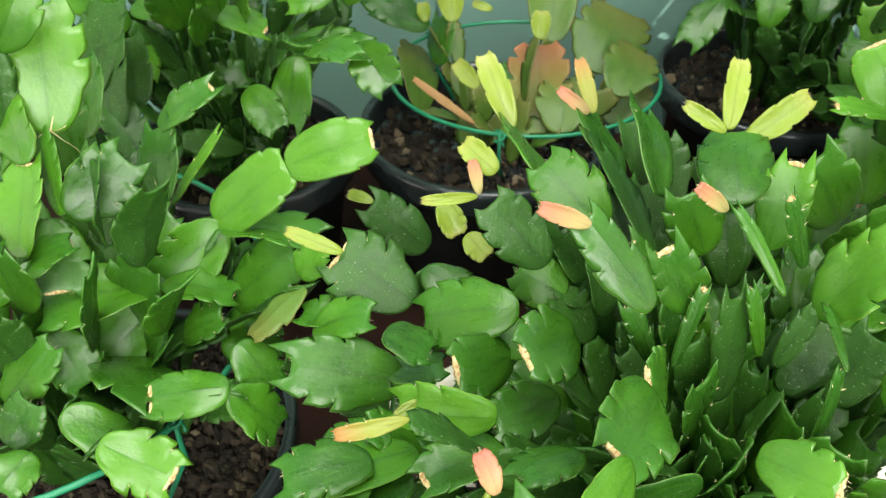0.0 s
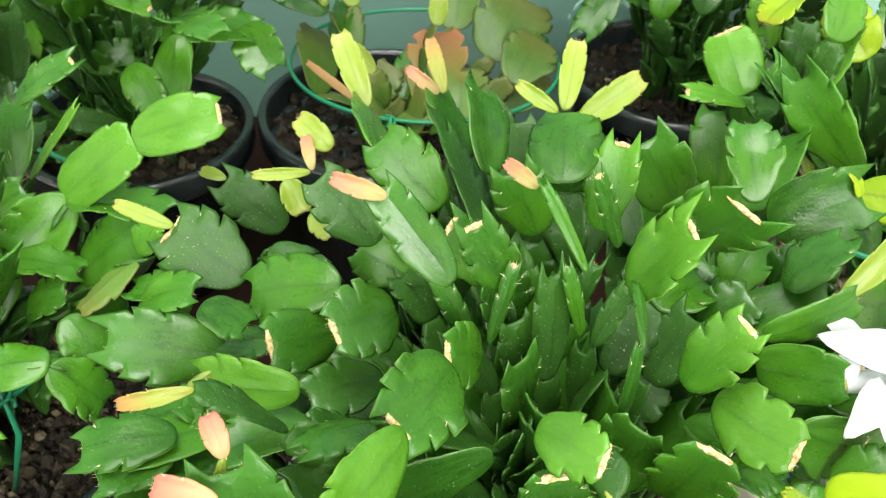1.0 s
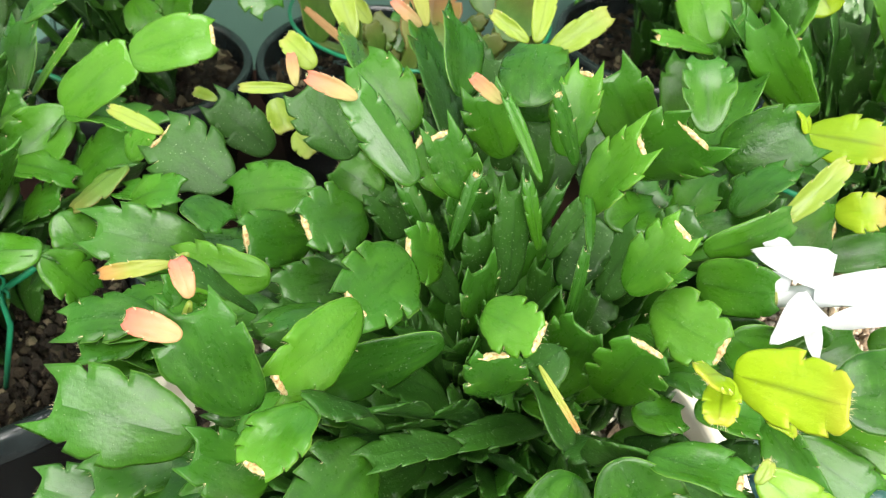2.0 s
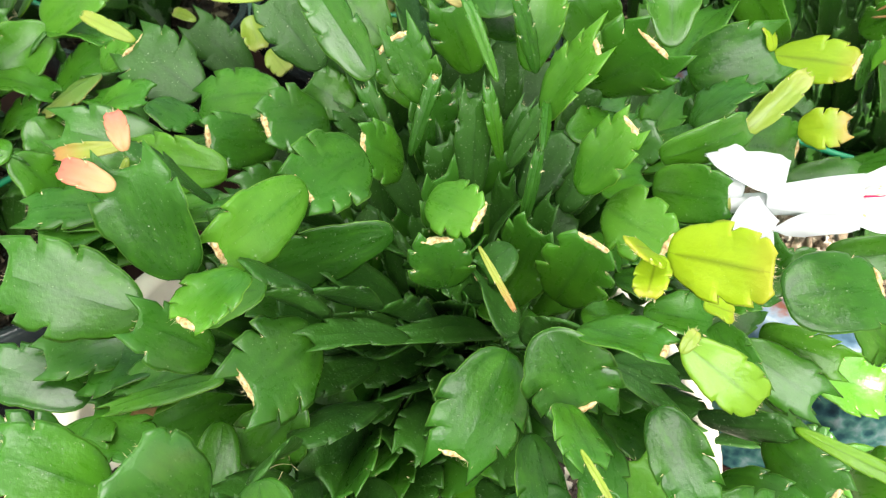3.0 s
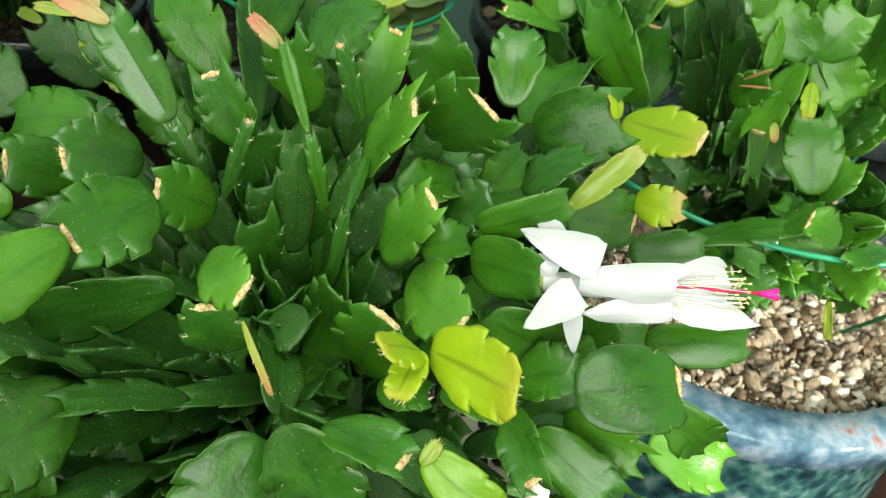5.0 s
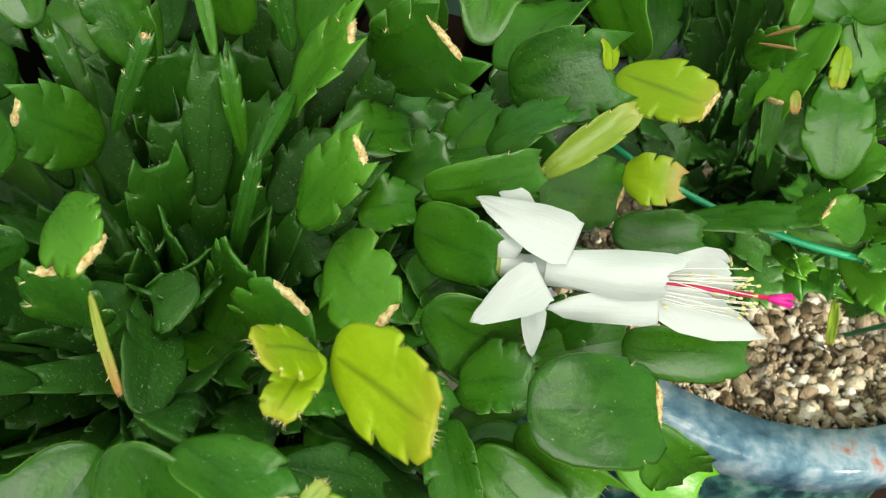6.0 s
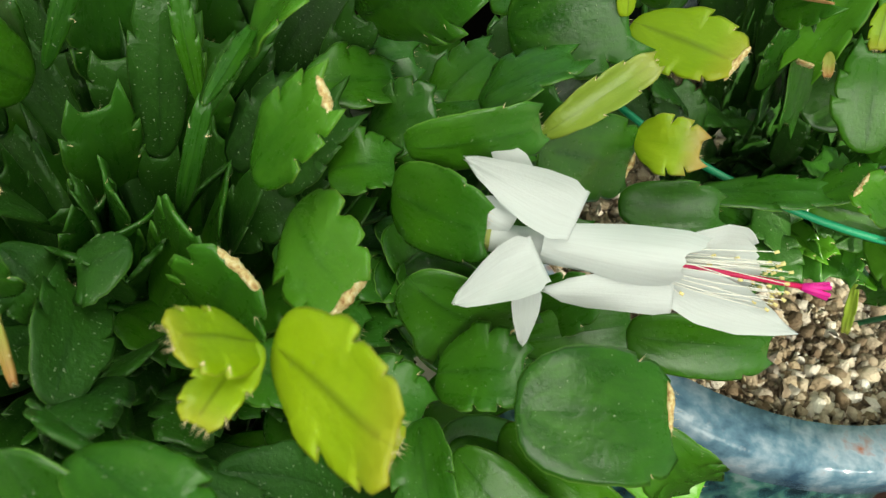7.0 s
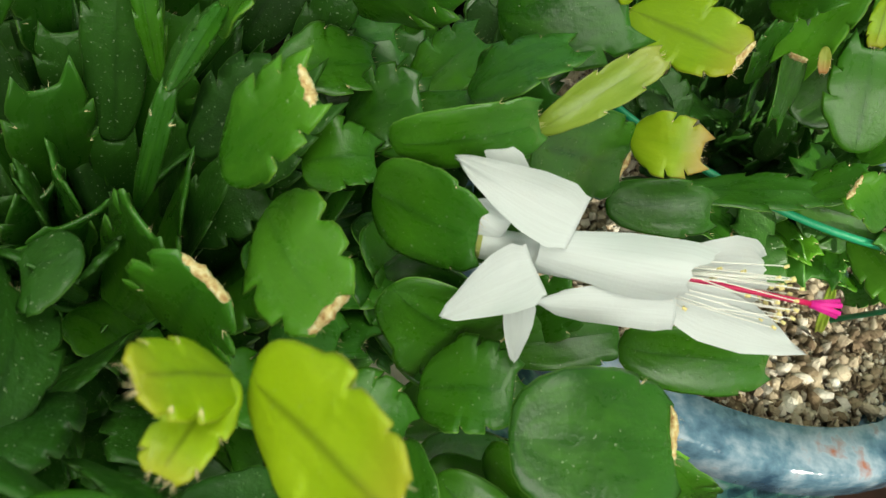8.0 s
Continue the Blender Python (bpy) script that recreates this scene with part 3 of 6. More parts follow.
unseen_ceiling()
# Unseen front wall; its opening is made up to frame the front lamp.
holed("unseen_front_wall", "x", (-1.35, -1.2), (-1.6, 1.6), (-0.9, 2.2), (-0.85, 1.05), (0.3, 1.65), "unseen white wall with an opening added for front light")
# Unseen blocker: the opening's top edge keeps sun off the taller plants.
holed("sun_cutoff_wall", "y", (1.6, 1.75), (-1.35, 0.9), (-0.9, 2.2), (-1.2, 0.3), (0.05, 1.225), "unseen white side wall added to limit the sun to low parts")


# pots
def pot(name, at, R, h, material, label, rim=None, foot=0.72, thick=0.0035, lip=0.006):
    prof = [(R * foot, 0.0), (R * foot + 0.002, 0.002), (R * 0.965 - lip * 0.3, h - 0.022), (R + lip * 0.1, h - 0.02), (R + lip * 0.5, h - 0.016),
            (R + lip * 0.5, h - 0.003), (R + lip * 0.3, h), (R - thick + 0.001, h + 0.0005), (R - thick, h - 0.003), (R - thick - 0.003, h - 0.03), (R * foot - 0.004, 0.006)]
    ob = plant(name, at, label, "plant pot")
    split = 3
    child("pot_wall", lathe("pot_wall", prof[:split + 1] + [(R - 0.004, h - 0.02)], material), ob, Matrix.Translation(at))
    me = lathe("rim", prof[split:], rim or material)
    child("rim", me, ob, Matrix.Translation(at))
    return ob


def soil(name, at, R, z, material, count, size, label, seed):
    """A bed of crumbs and chips on a lumpy base, one loose mass."""
    g = random.Random(seed)
    verts, faces = [], []
    n = 40
    verts.append((0, 0, 0.002))
    for k in range(1, 13):
        for i in range(n):
            a, r = 2 * math.pi * i / n, R * k / 12
            verts.append((r * math.cos(a), r * math.sin(a), g.uniform(-0.0015, 0.0015) - (0.004 if k == 12 else 0)))
    for i in range(n):
        faces.append((0, 1 + i, 1 + (i + 1) % n))
    for k in range(11):
        for i in range(n):
            faces.append((1 + k * n + i, 1 + (k + 1) * n + i, 1 + (k + 1) * n + (i + 1) % n, 1 + k * n + (i + 1) % n))
    nbase = len(faces)
    octo = [(1, 0, 0), (0, 1, 0), (-1, 0, 0), (0, -1, 0), (0, 0, 1), (0, 0, -1), (0.6, 0.6, 0.5), (-0.6, 0.6, -0.4), (0.6, -0.6, -0.5), (-0.6, -0.6, 0.5)]
    tri = [(0, 6, 4), (6, 1, 4), (1, 7, 2), (1, 2, 4), (2, 9, 4), (9, 3, 4), (3, 0, 4), (0, 8, 5), (8, 3, 5), (3, 2, 5), (2, 7, 5), (7, 1, 5), (1, 0, 5), (0, 1, 6), (2, 3, 9), (3, 0, 8)]
    for i in range(count):
        a, r = g.uniform(0, 6.283), R * math.sqrt(g.uniform(0, 0.97))
        s = size * g.choice((0.25, 0.35, 0.5, 0.5, 0.7, 0.9, 1.5)) * g.uniform(0.7, 1.3)
        e = Euler((g.uniform(0, 6), g.uniform(0, 6), g.uniform(0, 6))).to_matrix()
        o = len(verts)
        sc = Vector((g.uniform(0.6, 1.4), g.uniform(0.6, 1.2), g.uniform(0.5, 0.9)))
        for p in octo:
            q = e @ Vector([u * w * g.uniform(0.75, 1.2) for u, w in zip(p, sc)]) * s
            verts.append((r * math.cos(a) + q.x, r * math.sin(a) + q.y, 0.001 + s * 0.4 + q.z))
        faces += [tuple(o + k for k in t) for t in tri]
    me = solid(name, verts, faces, material, material is GRIT)
    me.materials.append(PEATBED if material is PEAT else GRITBED)
    me.polygons.foreach_set("material_index", [1 if i < nbase else 0 for i in range(len(faces))])
    ob = new(name, me)
    ob.location = (at[0], at[1], z)
    return tagged(ob, label, "soil", kind="stuff")


def hoop(at, R, z, foot, label, a0=0.0, legs=3, wobble=0.004, arc=None):
    ob = plant("wire_hoop", (at[0], at[1], foot), label, "plant support")
    pts = [(at[0] + (R + wobble * math.sin(2 * a + a0)) * math.cos(a), at[1] + (R + wobble * math.sin(2 * a + a0)) * math.sin(a), z + wobble * math.sin(a + a0)) for a in ([2 * math.pi * i / 72 for i in range(72)] if arc is None else [arc[0] + (arc[1] - arc[0]) * i / 48 for i in range(49)])]
    child("ring", tube("ring", pts, 0.0014, WIRE, 8, arc is None), ob)
    for k in range(0 if arc is None else 1, legs):
        a = a0 + 2 * math.pi * k / legs if arc is None else arc[0] + (arc[1] - arc[0]) * k / (legs - 1)
        x, y = at[0] + R * math.cos(a), at[1] + R * math.sin(a)
        child("leg", tube("leg", [(x, y, z + 0.006), (x, y, z - 0.02), (at[0] + R * 0.68 * math.cos(a), at[1] + R * 0.68 * math.sin(a), foot)], 0.0013, WIRE), ob)
        child("clip", tube("clip", [(x + 0.003 * math.cos(w), y + 0.003 * math.sin(w), z - 0.004 + 0.0012 * w) for w in [i * 0.7 for i in range(14)]], 0.0008, WIRE, 6), ob)
    return ob


BOWL, MAIN, LEFT, BACKL, FLAT, BACKR, BLUE, FARR = (0.08, 0.21), (0.108, 0.225), (-0.155, 0.29), (-0.137, 0.53), (0.03, 0.56), (0.25, 0.632), (0.332, 0.4), (0.47, 0.63)
pot("bowl_pot", (*BOWL, 0), 0.139, 0.115, CREAM, "wide cream ceramic bowl under the large cactus", None, 0.7, 0.009, 0.006)
pot("plant_pot", (*LEFT, 0), 0.085, 0.11, BLACK, "glossy black plastic pot with a rolled rim")
pot("plant_pot", (*BACKL, 0), 0.075, 0.12, BLACK, "glossy black plastic pot by the wall")
pot("plant_pot", (*FLAT, 0), 0.087, 0.12, BLACK, "black plastic pot with a green wire hoop")
pot("plant_pot", (*BACKR, 0), 0.085, 0.12, BLACK, "black plastic pot of dark soil by the wall")
pot("plant_pot", (*FARR, 0), 0.085, 0.12, BLACK, "black plastic pot in the corner by the wall")
pot("glazed_pot", (*BLUE, 0), 0.141, 0.118, GLAZE, "blue-green glazed ceramic pot with a thick pale rim", GLAZERIM, 0.98, 0.016, 0.012)
soil("potting_soil", BOWL, 0.128, 0.095, PEAT, 2200, 0.003, "dark peat under the large cactus", 1)
soil("potting_soil", LEFT, 0.080, 0.094, PEAT, 4200, 0.0023, "dark brown bark-flecked potting soil", 2)
soil("potting_soil", BACKL, 0.070, 0.105, PEAT, 900, 0.004, "dark potting soil with pale chips", 3)
soil("potting_soil", FLAT, 0.082, 0.1, PEAT, 900, 0.0035, "dark potting soil under a reddish cactus", 4)
soil("potting_soil", BACKR, 0.080, 0.1, PEAT, 900, 0.0035, "dark brown potting soil", 5)
soil("potting_soil", FARR, 0.080, 0.1, PEAT, 600, 0.0035, "dark potting soil in the corner pot", 8)
soil("gritty_soil", BLUE, 0.122, 0.1, GRIT, 9500, 0.0029, "sunlit pale gritty soil with pebbles", 6)
hoop((0.055, 0.575), 0.09, 0.15, 0.1, "green coated wire hoop round the reddish cactus", 2.4)
hoop((0.33, 0.425), 0.137, 0.203, 0.1, "green coated wire hoop over the glazed pot", 0.9, 3, 0.004, (-2.36, 0.6))
hoop((-0.18, 0.30), 0.104, 0.181, 0.095, "green coated wire hoop in the black pot", 5.62)

# the large cactus
main = plant("holiday_cactus", (*MAIN, 0.1), "large dark green holiday cactus with pink buds, one open flower")
seg(main, (0.0318, 0.1285, 0.2209), (0.0122, 0.1262, 0.2340), (0.56, -0.29, 0.78), 0.0190, 'g')
seg(main, (0.0390, 0.2985, 0.2551), (0.0318, 0.3421, 0.2491), (0.68, 0.21, 0.70), 0.0205, 'g')
seg(main, (0.0712, 0.3039, 0.2489), (0.0614, 0.3419, 0.2571), (0.61, -0.02, 0.79), 0.0218, 'g')
seg(main, (0.0782, 0.2714, 0.2660), (0.0772, 0.3084, 0.2765), (0.71, -0.18, 0.68), 0.0238, 'g')
seg(main, (0.0810, 0.2552, 0.2391), (0.0651, 0.3114, 0.2583), (0.64, -0.08, 0.77), 0.0146, 'w')
seg(main, (0.0808, 0.2479, 0.2369), (0.0670, 0.2488, 0.2597), (0.71, -0.54, 0.45), 0.0190, 'g', scar=True)
seg(main, (0.0717, 0.2582, 0.2176), (0.0686, 0.2526, 0.2427), (0.83, -0.56, -0.02), 0.0190, 'w')
seg(main, (0.1126, 0.2914, 0.2443), (0.1099, 0.2987, 0.2709), (-0.09, -0.96, 0.25), 0.0272, 'g')
seg(main, (0.1812, 0.2788, 0.2467), (0.2019, 0.3175, 0.2557), (-0.55, 0.10, 0.83), 0.0278, 'g')
seg(main, (0.1306, 0.1194, 0.2551), (0.1502, 0.1094, 0.2614), (-0.23, 0.16, 0.96), 0.0145, 'g', scar=True)
seg(main, (0.1157, 0.1410, 0.2272), (0.1081, 0.1690, 0.2246), (0.57, 0.23, 0.79), 0.0159, 'w', scar=True)
seg(main, (0.0863, 0.1553, 0.2086), (0.0599, 0.1338, 0.2268), (0.38, 0.27, 0.88), 0.0120, 'w')
seg(main, (0.1190, 0.1843, 0.1839), (0.0863, 0.1553, 0.2086), (0.40, 0.29, 0.87), 0.0128, 'w')
seg(main, (0.0446, 0.1238, 0.2598), (0.0342, 0.1076, 0.2561), (-0.24, -0.06, 0.97), 0.0178, 'm', scar=True)
seg(main, (0.0829, 0.1886, 0.1896), (0.0574, 0.1680, 0.2242), (0.75, 0.16, 0.65), 0.0209, 'w')
seg(main, (0.0748, 0.1436, 0.1527), (0.0366, 0.1382, 0.1468), (-0.03, -0.64, 0.77), 0.0271, 'g')
seg(main, (0.0599, 0.1778, 0.1627), (0.0789, 0.1529, 0.1482), (0.64, 0.04, 0.77), 0.0214, 'w')
seg(main, (0.0809, 0.1530, 0.1483), (0.0773, 0.1288, 0.1350), (-0.43, -0.39, 0.81), 0.0190, 'w')
seg(main, (0.1242, 0.1193, 0.2117), (0.1331, 0.0964, 0.1975), (0.54, -0.28, 0.79), 0.0190, 'g')
seg(main, (0.1366, 0.1036, 0.2061), (0.1152, 0.0931, 0.1937), (-0.47, -0.07, 0.88), 0.0190, 'g')
seg(main, (0.1391, 0.1382, 0.2029), (0.1482, 0.1099, 0.2000), (0.20, -0.04, 0.98), 0.0190, 'g')
seg(main, (0.1469, 0.1399, 0.2205), (0.1714, 0.1462, 0.2120), (0.29, 0.15, 0.95), 0.0143, 'w')
seg(main, (0.1426, 0.1335, 0.2284), (0.1672, 0.1330, 0.2118), (0.56, -0.01, 0.83), 0.0094, 'w')
seg(main, (0.1282, 0.1055, 0.2426), (0.1347, 0.0900, 0.2395), (0.57, 0.07, 0.82), 0.0186, 'g')
seg(main, (0.0451, 0.0686, 0.2343), (0.0328, 0.0669, 0.2559), (0.71, -0.61, 0.36), 0.0231, 'g', broad=True)
seg(main, (0.0549, 0.0867, 0.2246), (0.0621, 0.0671, 0.2167), (-0.33, -0.46, 0.83), 0.0190, 'g')
seg(main, (0.1847, 0.1779, 0.2161), (0.2010, 0.1753, 0.2283), (-0.61, -0.23, 0.76), 0.0190, 'g')
seg(main, (0.1909, 0.1704, 0.1932), (0.2313, 0.1848, 0.1675), (0.56, -0.11, 0.82), 0.0310, 'g', scar=True, broad=True)
seg(main, (0.1601, 0.1131, 0.1703), (0.1542, 0.1234, 0.1982), (-0.03, -0.94, 0.34), 0.0270, 'm')
seg(main, (0.1730, 0.1075, 0.1946), (0.2018, 0.1082, 0.1949), (0.00, -0.60, 0.80), 0.0200, 'g')
seg(main, (0.2636, 0.1929, 0.1239), (0.2897, 0.1847, 0.1136), (-0.01, -0.79, 0.62), 0.0250, 'm')
seg(main, (0.2463, 0.1994, 0.1164), (0.2655, 0.1962, 0.1201), (-0.25, -0.64, 0.73), 0.0209, 'g')
seg(main, (0.1711, 0.2044, 0.2183), (0.1991, 0.1951, 0.2085), (-0.03, -0.76, 0.65), 0.0252, 'g', scar=True, broad=True)
seg(main, (0.1613, 0.2329, 0.2312), (0.1931, 0.2310, 0.2460), (-0.42, -0.23, 0.88), 0.0218, 'g', broad=True)
seg(main, (0.1792, 0.2334, 0.2482), (0.1974, 0.2440, 0.2618), (-0.58, -0.04, 0.81), 0.0183, 'g')
seg(main, (0.1483, 0.2181, 0.2278), (0.1633, 0.2218, 0.2329), (-0.27, -0.20, 0.94), 0.0190, 'g')
seg(main, (-0.0332, 0.2683, 0.2406), (-0.0536, 0.2716, 0.2479), (0.10, -0.77, 0.63), 0.0059, 'y')
seg(main, (0.0166, 0.2804, 0.2587), (0.0138, 0.2881, 0.2683), (0.12, -0.76, 0.64), 0.0048, 'p')
seg(main, (0.0160, 0.2800, 0.2582), (-0.0041, 0.2765, 0.2585), (0.15, -0.85, 0.51), 0.0046, 'y')
seg(main, (0.0230, 0.2885, 0.2629), (0.0107, 0.2953, 0.2713), (-0.02, -0.79, 0.61), 0.0098, 'y')
seg(main, (0.0024, 0.3060, 0.2366), (0.0090, 0.2975, 0.2261), (0.10, -0.75, 0.66), 0.0111, 'y')
seg(main, (0.0124, 0.2976, 0.2263), (0.0210, 0.2921, 0.2194), (0.03, -0.76, 0.65), 0.0104, 'y')
seg(main, (0.0466, 0.2189, 0.2928), (0.0314, 0.2180, 0.2996), (0.25, -0.85, 0.45), 0.0057, 'p')
seg(main, (0.0929, 0.2411, 0.2819), (0.0821, 0.2418, 0.2907), (0.20, -0.93, 0.32), 0.0052, 'p')
seg(main, (0.0324, 0.3456, 0.2465), (0.0194, 0.3652, 0.2709), (0.01, -0.78, 0.63), 0.0113, 'y')
seg(main, (0.0623, 0.3348, 0.2607), (0.0493, 0.3365, 0.2708), (0.15, -0.92, 0.35), 0.0054, 'p')
seg(main, (0.0644, 0.3349, 0.2608), (0.0580, 0.3485, 0.2778), (-0.05, -0.79, 0.61), 0.0066, 'q')
seg(main, (0.1043, 0.2909, 0.2797), (0.0897, 0.2970, 0.2872), (-0.13, -0.88, 0.46), 0.0058, 'y')
seg(main, (0.1084, 0.2999, 0.2749), (0.1123, 0.3160, 0.2951), (-0.08, -0.77, 0.63), 0.0090, 'y')
seg(main, (0.1128, 0.2931, 0.2745), (0.1339, 0.2989, 0.2898), (-0.11, -0.87, 0.47), 0.0104, 'y')
seg(main, (-0.0044, 0.1779, 0.2558), (-0.0252, 0.1751, 0.2520), (-0.01, -0.77, 0.63), 0.0050, 'q')
seg(main, (-0.0030, 0.1905, 0.2491), (-0.0092, 0.1877, 0.2454), (0.06, -0.83, 0.56), 0.0034, 'y')
seg(main, (0.0169, 0.1293, 0.2899), (0.0131, 0.1349, 0.2969), (0.25, -0.69, 0.68), 0.0052, 'c')
seg(main, (0.0162, 0.1222, 0.2843), (0.0029, 0.1243, 0.2868), (0.05, -0.63, 0.77), 0.0066, 'c')
seg(main, (0.0154, 0.1332, 0.2852), (0.0127, 0.1300, 0.2748), (0.14, -0.96, 0.26), 0.0026, 'y')
seg(main, (0.1042, 0.1467, 0.2568), (0.1155, 0.1325, 0.2472), (-0.16, -0.64, 0.75), 0.0021, 'q')
seg(main, (0.1508, 0.1375, 0.2665), (0.1405, 0.1275, 0.2765), (0.54, 0.34, 0.77), 0.0112, 'Y')
seg(main, (0.1505, 0.1370, 0.2680), (0.1464, 0.1227, 0.2662), (-0.30, -0.40, 0.85), 0.0090, 'Y')
seg(main, (0.1544, 0.1096, 0.2607), (0.1576, 0.1133, 0.2651), (-0.13, -0.71, 0.69), 0.0038, 'y')
seg(main, (0.1678, 0.1401, 0.2494), (0.1762, 0.1384, 0.2474), (0.23, -0.03, 0.97), 0.0089, 'Y')
seg(main, (0.2083, 0.2634, 0.2655), (0.2050, 0.2690, 0.2720), (0.57, -0.45, 0.68), 0.0076, 'Y')
seg(main, (0.2071, 0.1363, 0.2054), (0.2484, 0.1192, 0.1998), (-0.20, -0.70, 0.68), 0.0058, 'l', bend=0.12)
seg(main, (0.1303, 0.0851, 0.2514), (0.1381, 0.0783, 0.2431), (0.04, -0.75, 0.66), 0.0019, 'y')
seg(main, (0.1688, 0.1033, 0.2052), (0.1700, 0.0958, 0.1962), (-0.17, -0.77, 0.62), 0.0023, 'y')
seg(main, (0.0167, 0.1194, 0.2102), (0.0105, 0.1142, 0.2040), (0.17, -0.83, 0.53), 0.0054, 'o')
seg(main, (0.0357, 0.1244, 0.2159), (0.0040, 0.1164, 0.2068), (-0.28, 0.03, 0.96), 0.0082, 'm')
seg(main, (0.0507, 0.0651, 0.2378), (0.0547, 0.0561, 0.2348), (0.19, -0.24, 0.95), 0.0034, 'y')
seg(main, (-0.0169, 0.1893, 0.2209), (-0.0442, 0.1826, 0.2205), (0.01, -0.10, 1.00), 0.0190, 'g')
seg(main, (-0.0028, 0.1979, 0.2156), (-0.0358, 0.1841, 0.2153), (-0.08, 0.17, 0.98), 0.0221, 'g')
seg(main, (-0.0157, 0.2307, 0.2178), (0.0043, 0.2323, 0.2191), (-0.07, 0.10, 0.99), 0.0190, 'g')
seg(main, (0.0239, 0.1930, 0.2246), (-0.0003, 0.1797, 0.2248), (0.02, -0.02, 1.00), 0.0190, 'g', scar=True)
seg(main, (0.0447, 0.1793, 0.2403), (0.0262, 0.1685, 0.2435), (-0.05, 0.36, 0.93), 0.0179, 'g')
seg(main, (-0.0064, 0.1888, 0.2042), (-0.0357, 0.1794, 0.2094), (0.20, -0.09, 0.98), 0.0193, 'g')
seg(main, (-0.0183, 0.1862, 0.2168), (-0.0379, 0.1749, 0.2184), (0.07, 0.02, 1.00), 0.0190, 'g')
seg(main, (-0.0124, 0.1824, 0.2040), (-0.0313, 0.1855, 0.2159), (0.52, -0.06, 0.85), 0.0190, 'g')
seg(main, (0.0039, 0.1518, 0.2020), (-0.0242, 0.1374, 0.2005), (0.12, -0.33, 0.94), 0.0196, 'g')
seg(main, (0.0231, 0.1416, 0.2052), (0.0062, 0.1250, 0.2009), (-0.09, -0.16, 0.98), 0.0190, 'g')
seg(main, (0.0449, 0.1414, 0.2361), (0.0209, 0.1452, 0.2254), (-0.42, -0.13, 0.90), 0.0190, 'g')
seg(main, (0.0124, 0.1399, 0.2036), (-0.0110, 0.1348, 0.1978), (-0.23, -0.03, 0.97), 0.0190, 'g')
seg(main, (0.0908, 0.1711, 0.2274), (0.1023, 0.1663, 0.2214), (0.46, 0.01, 0.89), 0.0181, 'w')
seg(main, (0.1368, 0.2209, 0.2151), (0.1470, 0.2283, 0.2398), (-0.75, -0.49, 0.45), 0.0190, 'w')
seg(main, (0.1174, 0.1752, 0.2330), (0.1081, 0.1700, 0.2264), (-0.54, -0.10, 0.84), 0.0190, 'w')
seg(main, (0.1673, 0.2136, 0.2057), (0.1886, 0.2099, 0.2023), (0.10, -0.30, 0.95), 0.0190, 'g')
seg(main, (0.1604, 0.2352, 0.2184), (0.1744, 0.2471, 0.2332), (-0.19, -0.67, 0.72), 0.0190, 'g')
seg(main, (0.1411, 0.2553, 0.2260), (0.1611, 0.2624, 0.2353), (-0.31, -0.31, 0.90), 0.0190, 'g')
seg(main, (0.0512, 0.2745, 0.2146), (0.0327, 0.2809, 0.2226), (-0.00, -0.78, 0.63), 0.0202, 'g')
seg(main, (0.1366, 0.2364, 0.2370), (0.1571, 0.2498, 0.2355), (0.15, -0.12, 0.98), 0.0190, 'g')
seg(main, (0.1547, 0.2359, 0.2257), (0.1690, 0.2361, 0.2421), (-0.64, -0.52, 0.57), 0.0190, 'g')
seg(main, (0.1839, 0.2529, 0.2297), (0.1980, 0.2531, 0.2460), (-0.48, -0.77, 0.42), 0.0226, 'g')
seg(main, (0.1832, 0.2375, 0.2264), (0.2029, 0.2431, 0.2336), (-0.19, -0.45, 0.87), 0.0190, 'g')
seg(main, (0.1524, 0.1809, 0.2187), (0.1662, 0.1809, 0.2198), (-0.08, 0.20, 0.98), 0.0190, 'g')
seg(main, (0.1610, 0.1677, 0.2173), (0.1832, 0.1652, 0.2165), (0.04, -0.02, 1.00), 0.0190, 'g')
seg(main, (0.1432, 0.2517, 0.2191), (0.1600, 0.2612, 0.2304), (-0.39, -0.34, 0.86), 0.0190, 'g')
seg(main, (0.1376, 0.2636, 0.2167), (0.1561, 0.2798, 0.2351), (-0.28, -0.57, 0.78), 0.0191, 'g')
seg(main, (0.1690, 0.2547, 0.2255), (0.1808, 0.2683, 0.2406), (-0.54, -0.38, 0.76), 0.0190, 'g')
seg(main, (0.1897, 0.2339, 0.2198), (0.2118, 0.2380, 0.2330), (-0.49, -0.15, 0.86), 0.0190, 'g')
seg(main, (0.1424, 0.1979, 0.2212), (0.1562, 0.1918, 0.2159), (0.41, 0.15, 0.90), 0.0190, 'g')
seg(main, (0.1090, 0.1872, 0.1930), (0.1284, 0.1837, 0.1907), (0.15, 0.20, 0.97), 0.0190, 'g')
seg(main, (-0.0093, 0.1309, 0.1929), (-0.0406, 0.1354, 0.1987), (0.13, -0.33, 0.94), 0.0199, 'g')
seg(main, (0.0226, 0.0738, 0.2330), (0.0010, 0.0718, 0.2465), (0.49, -0.53, 0.69), 0.0192, 'g')
seg(main, (0.0178, 0.1373, 0.1923), (-0.0081, 0.1288, 0.1902), (-0.13, 0.16, 0.98), 0.0190, 'g')
seg(main, (0.0089, 0.0895, 0.2207), (-0.0118, 0.0839, 0.2298), (0.45, -0.31, 0.84), 0.0190, 'g')
seg(main, (0.0372, 0.2396, 0.2222), (0.0164, 0.2428, 0.2261), (0.13, -0.32, 0.94), 0.0190, 'g')
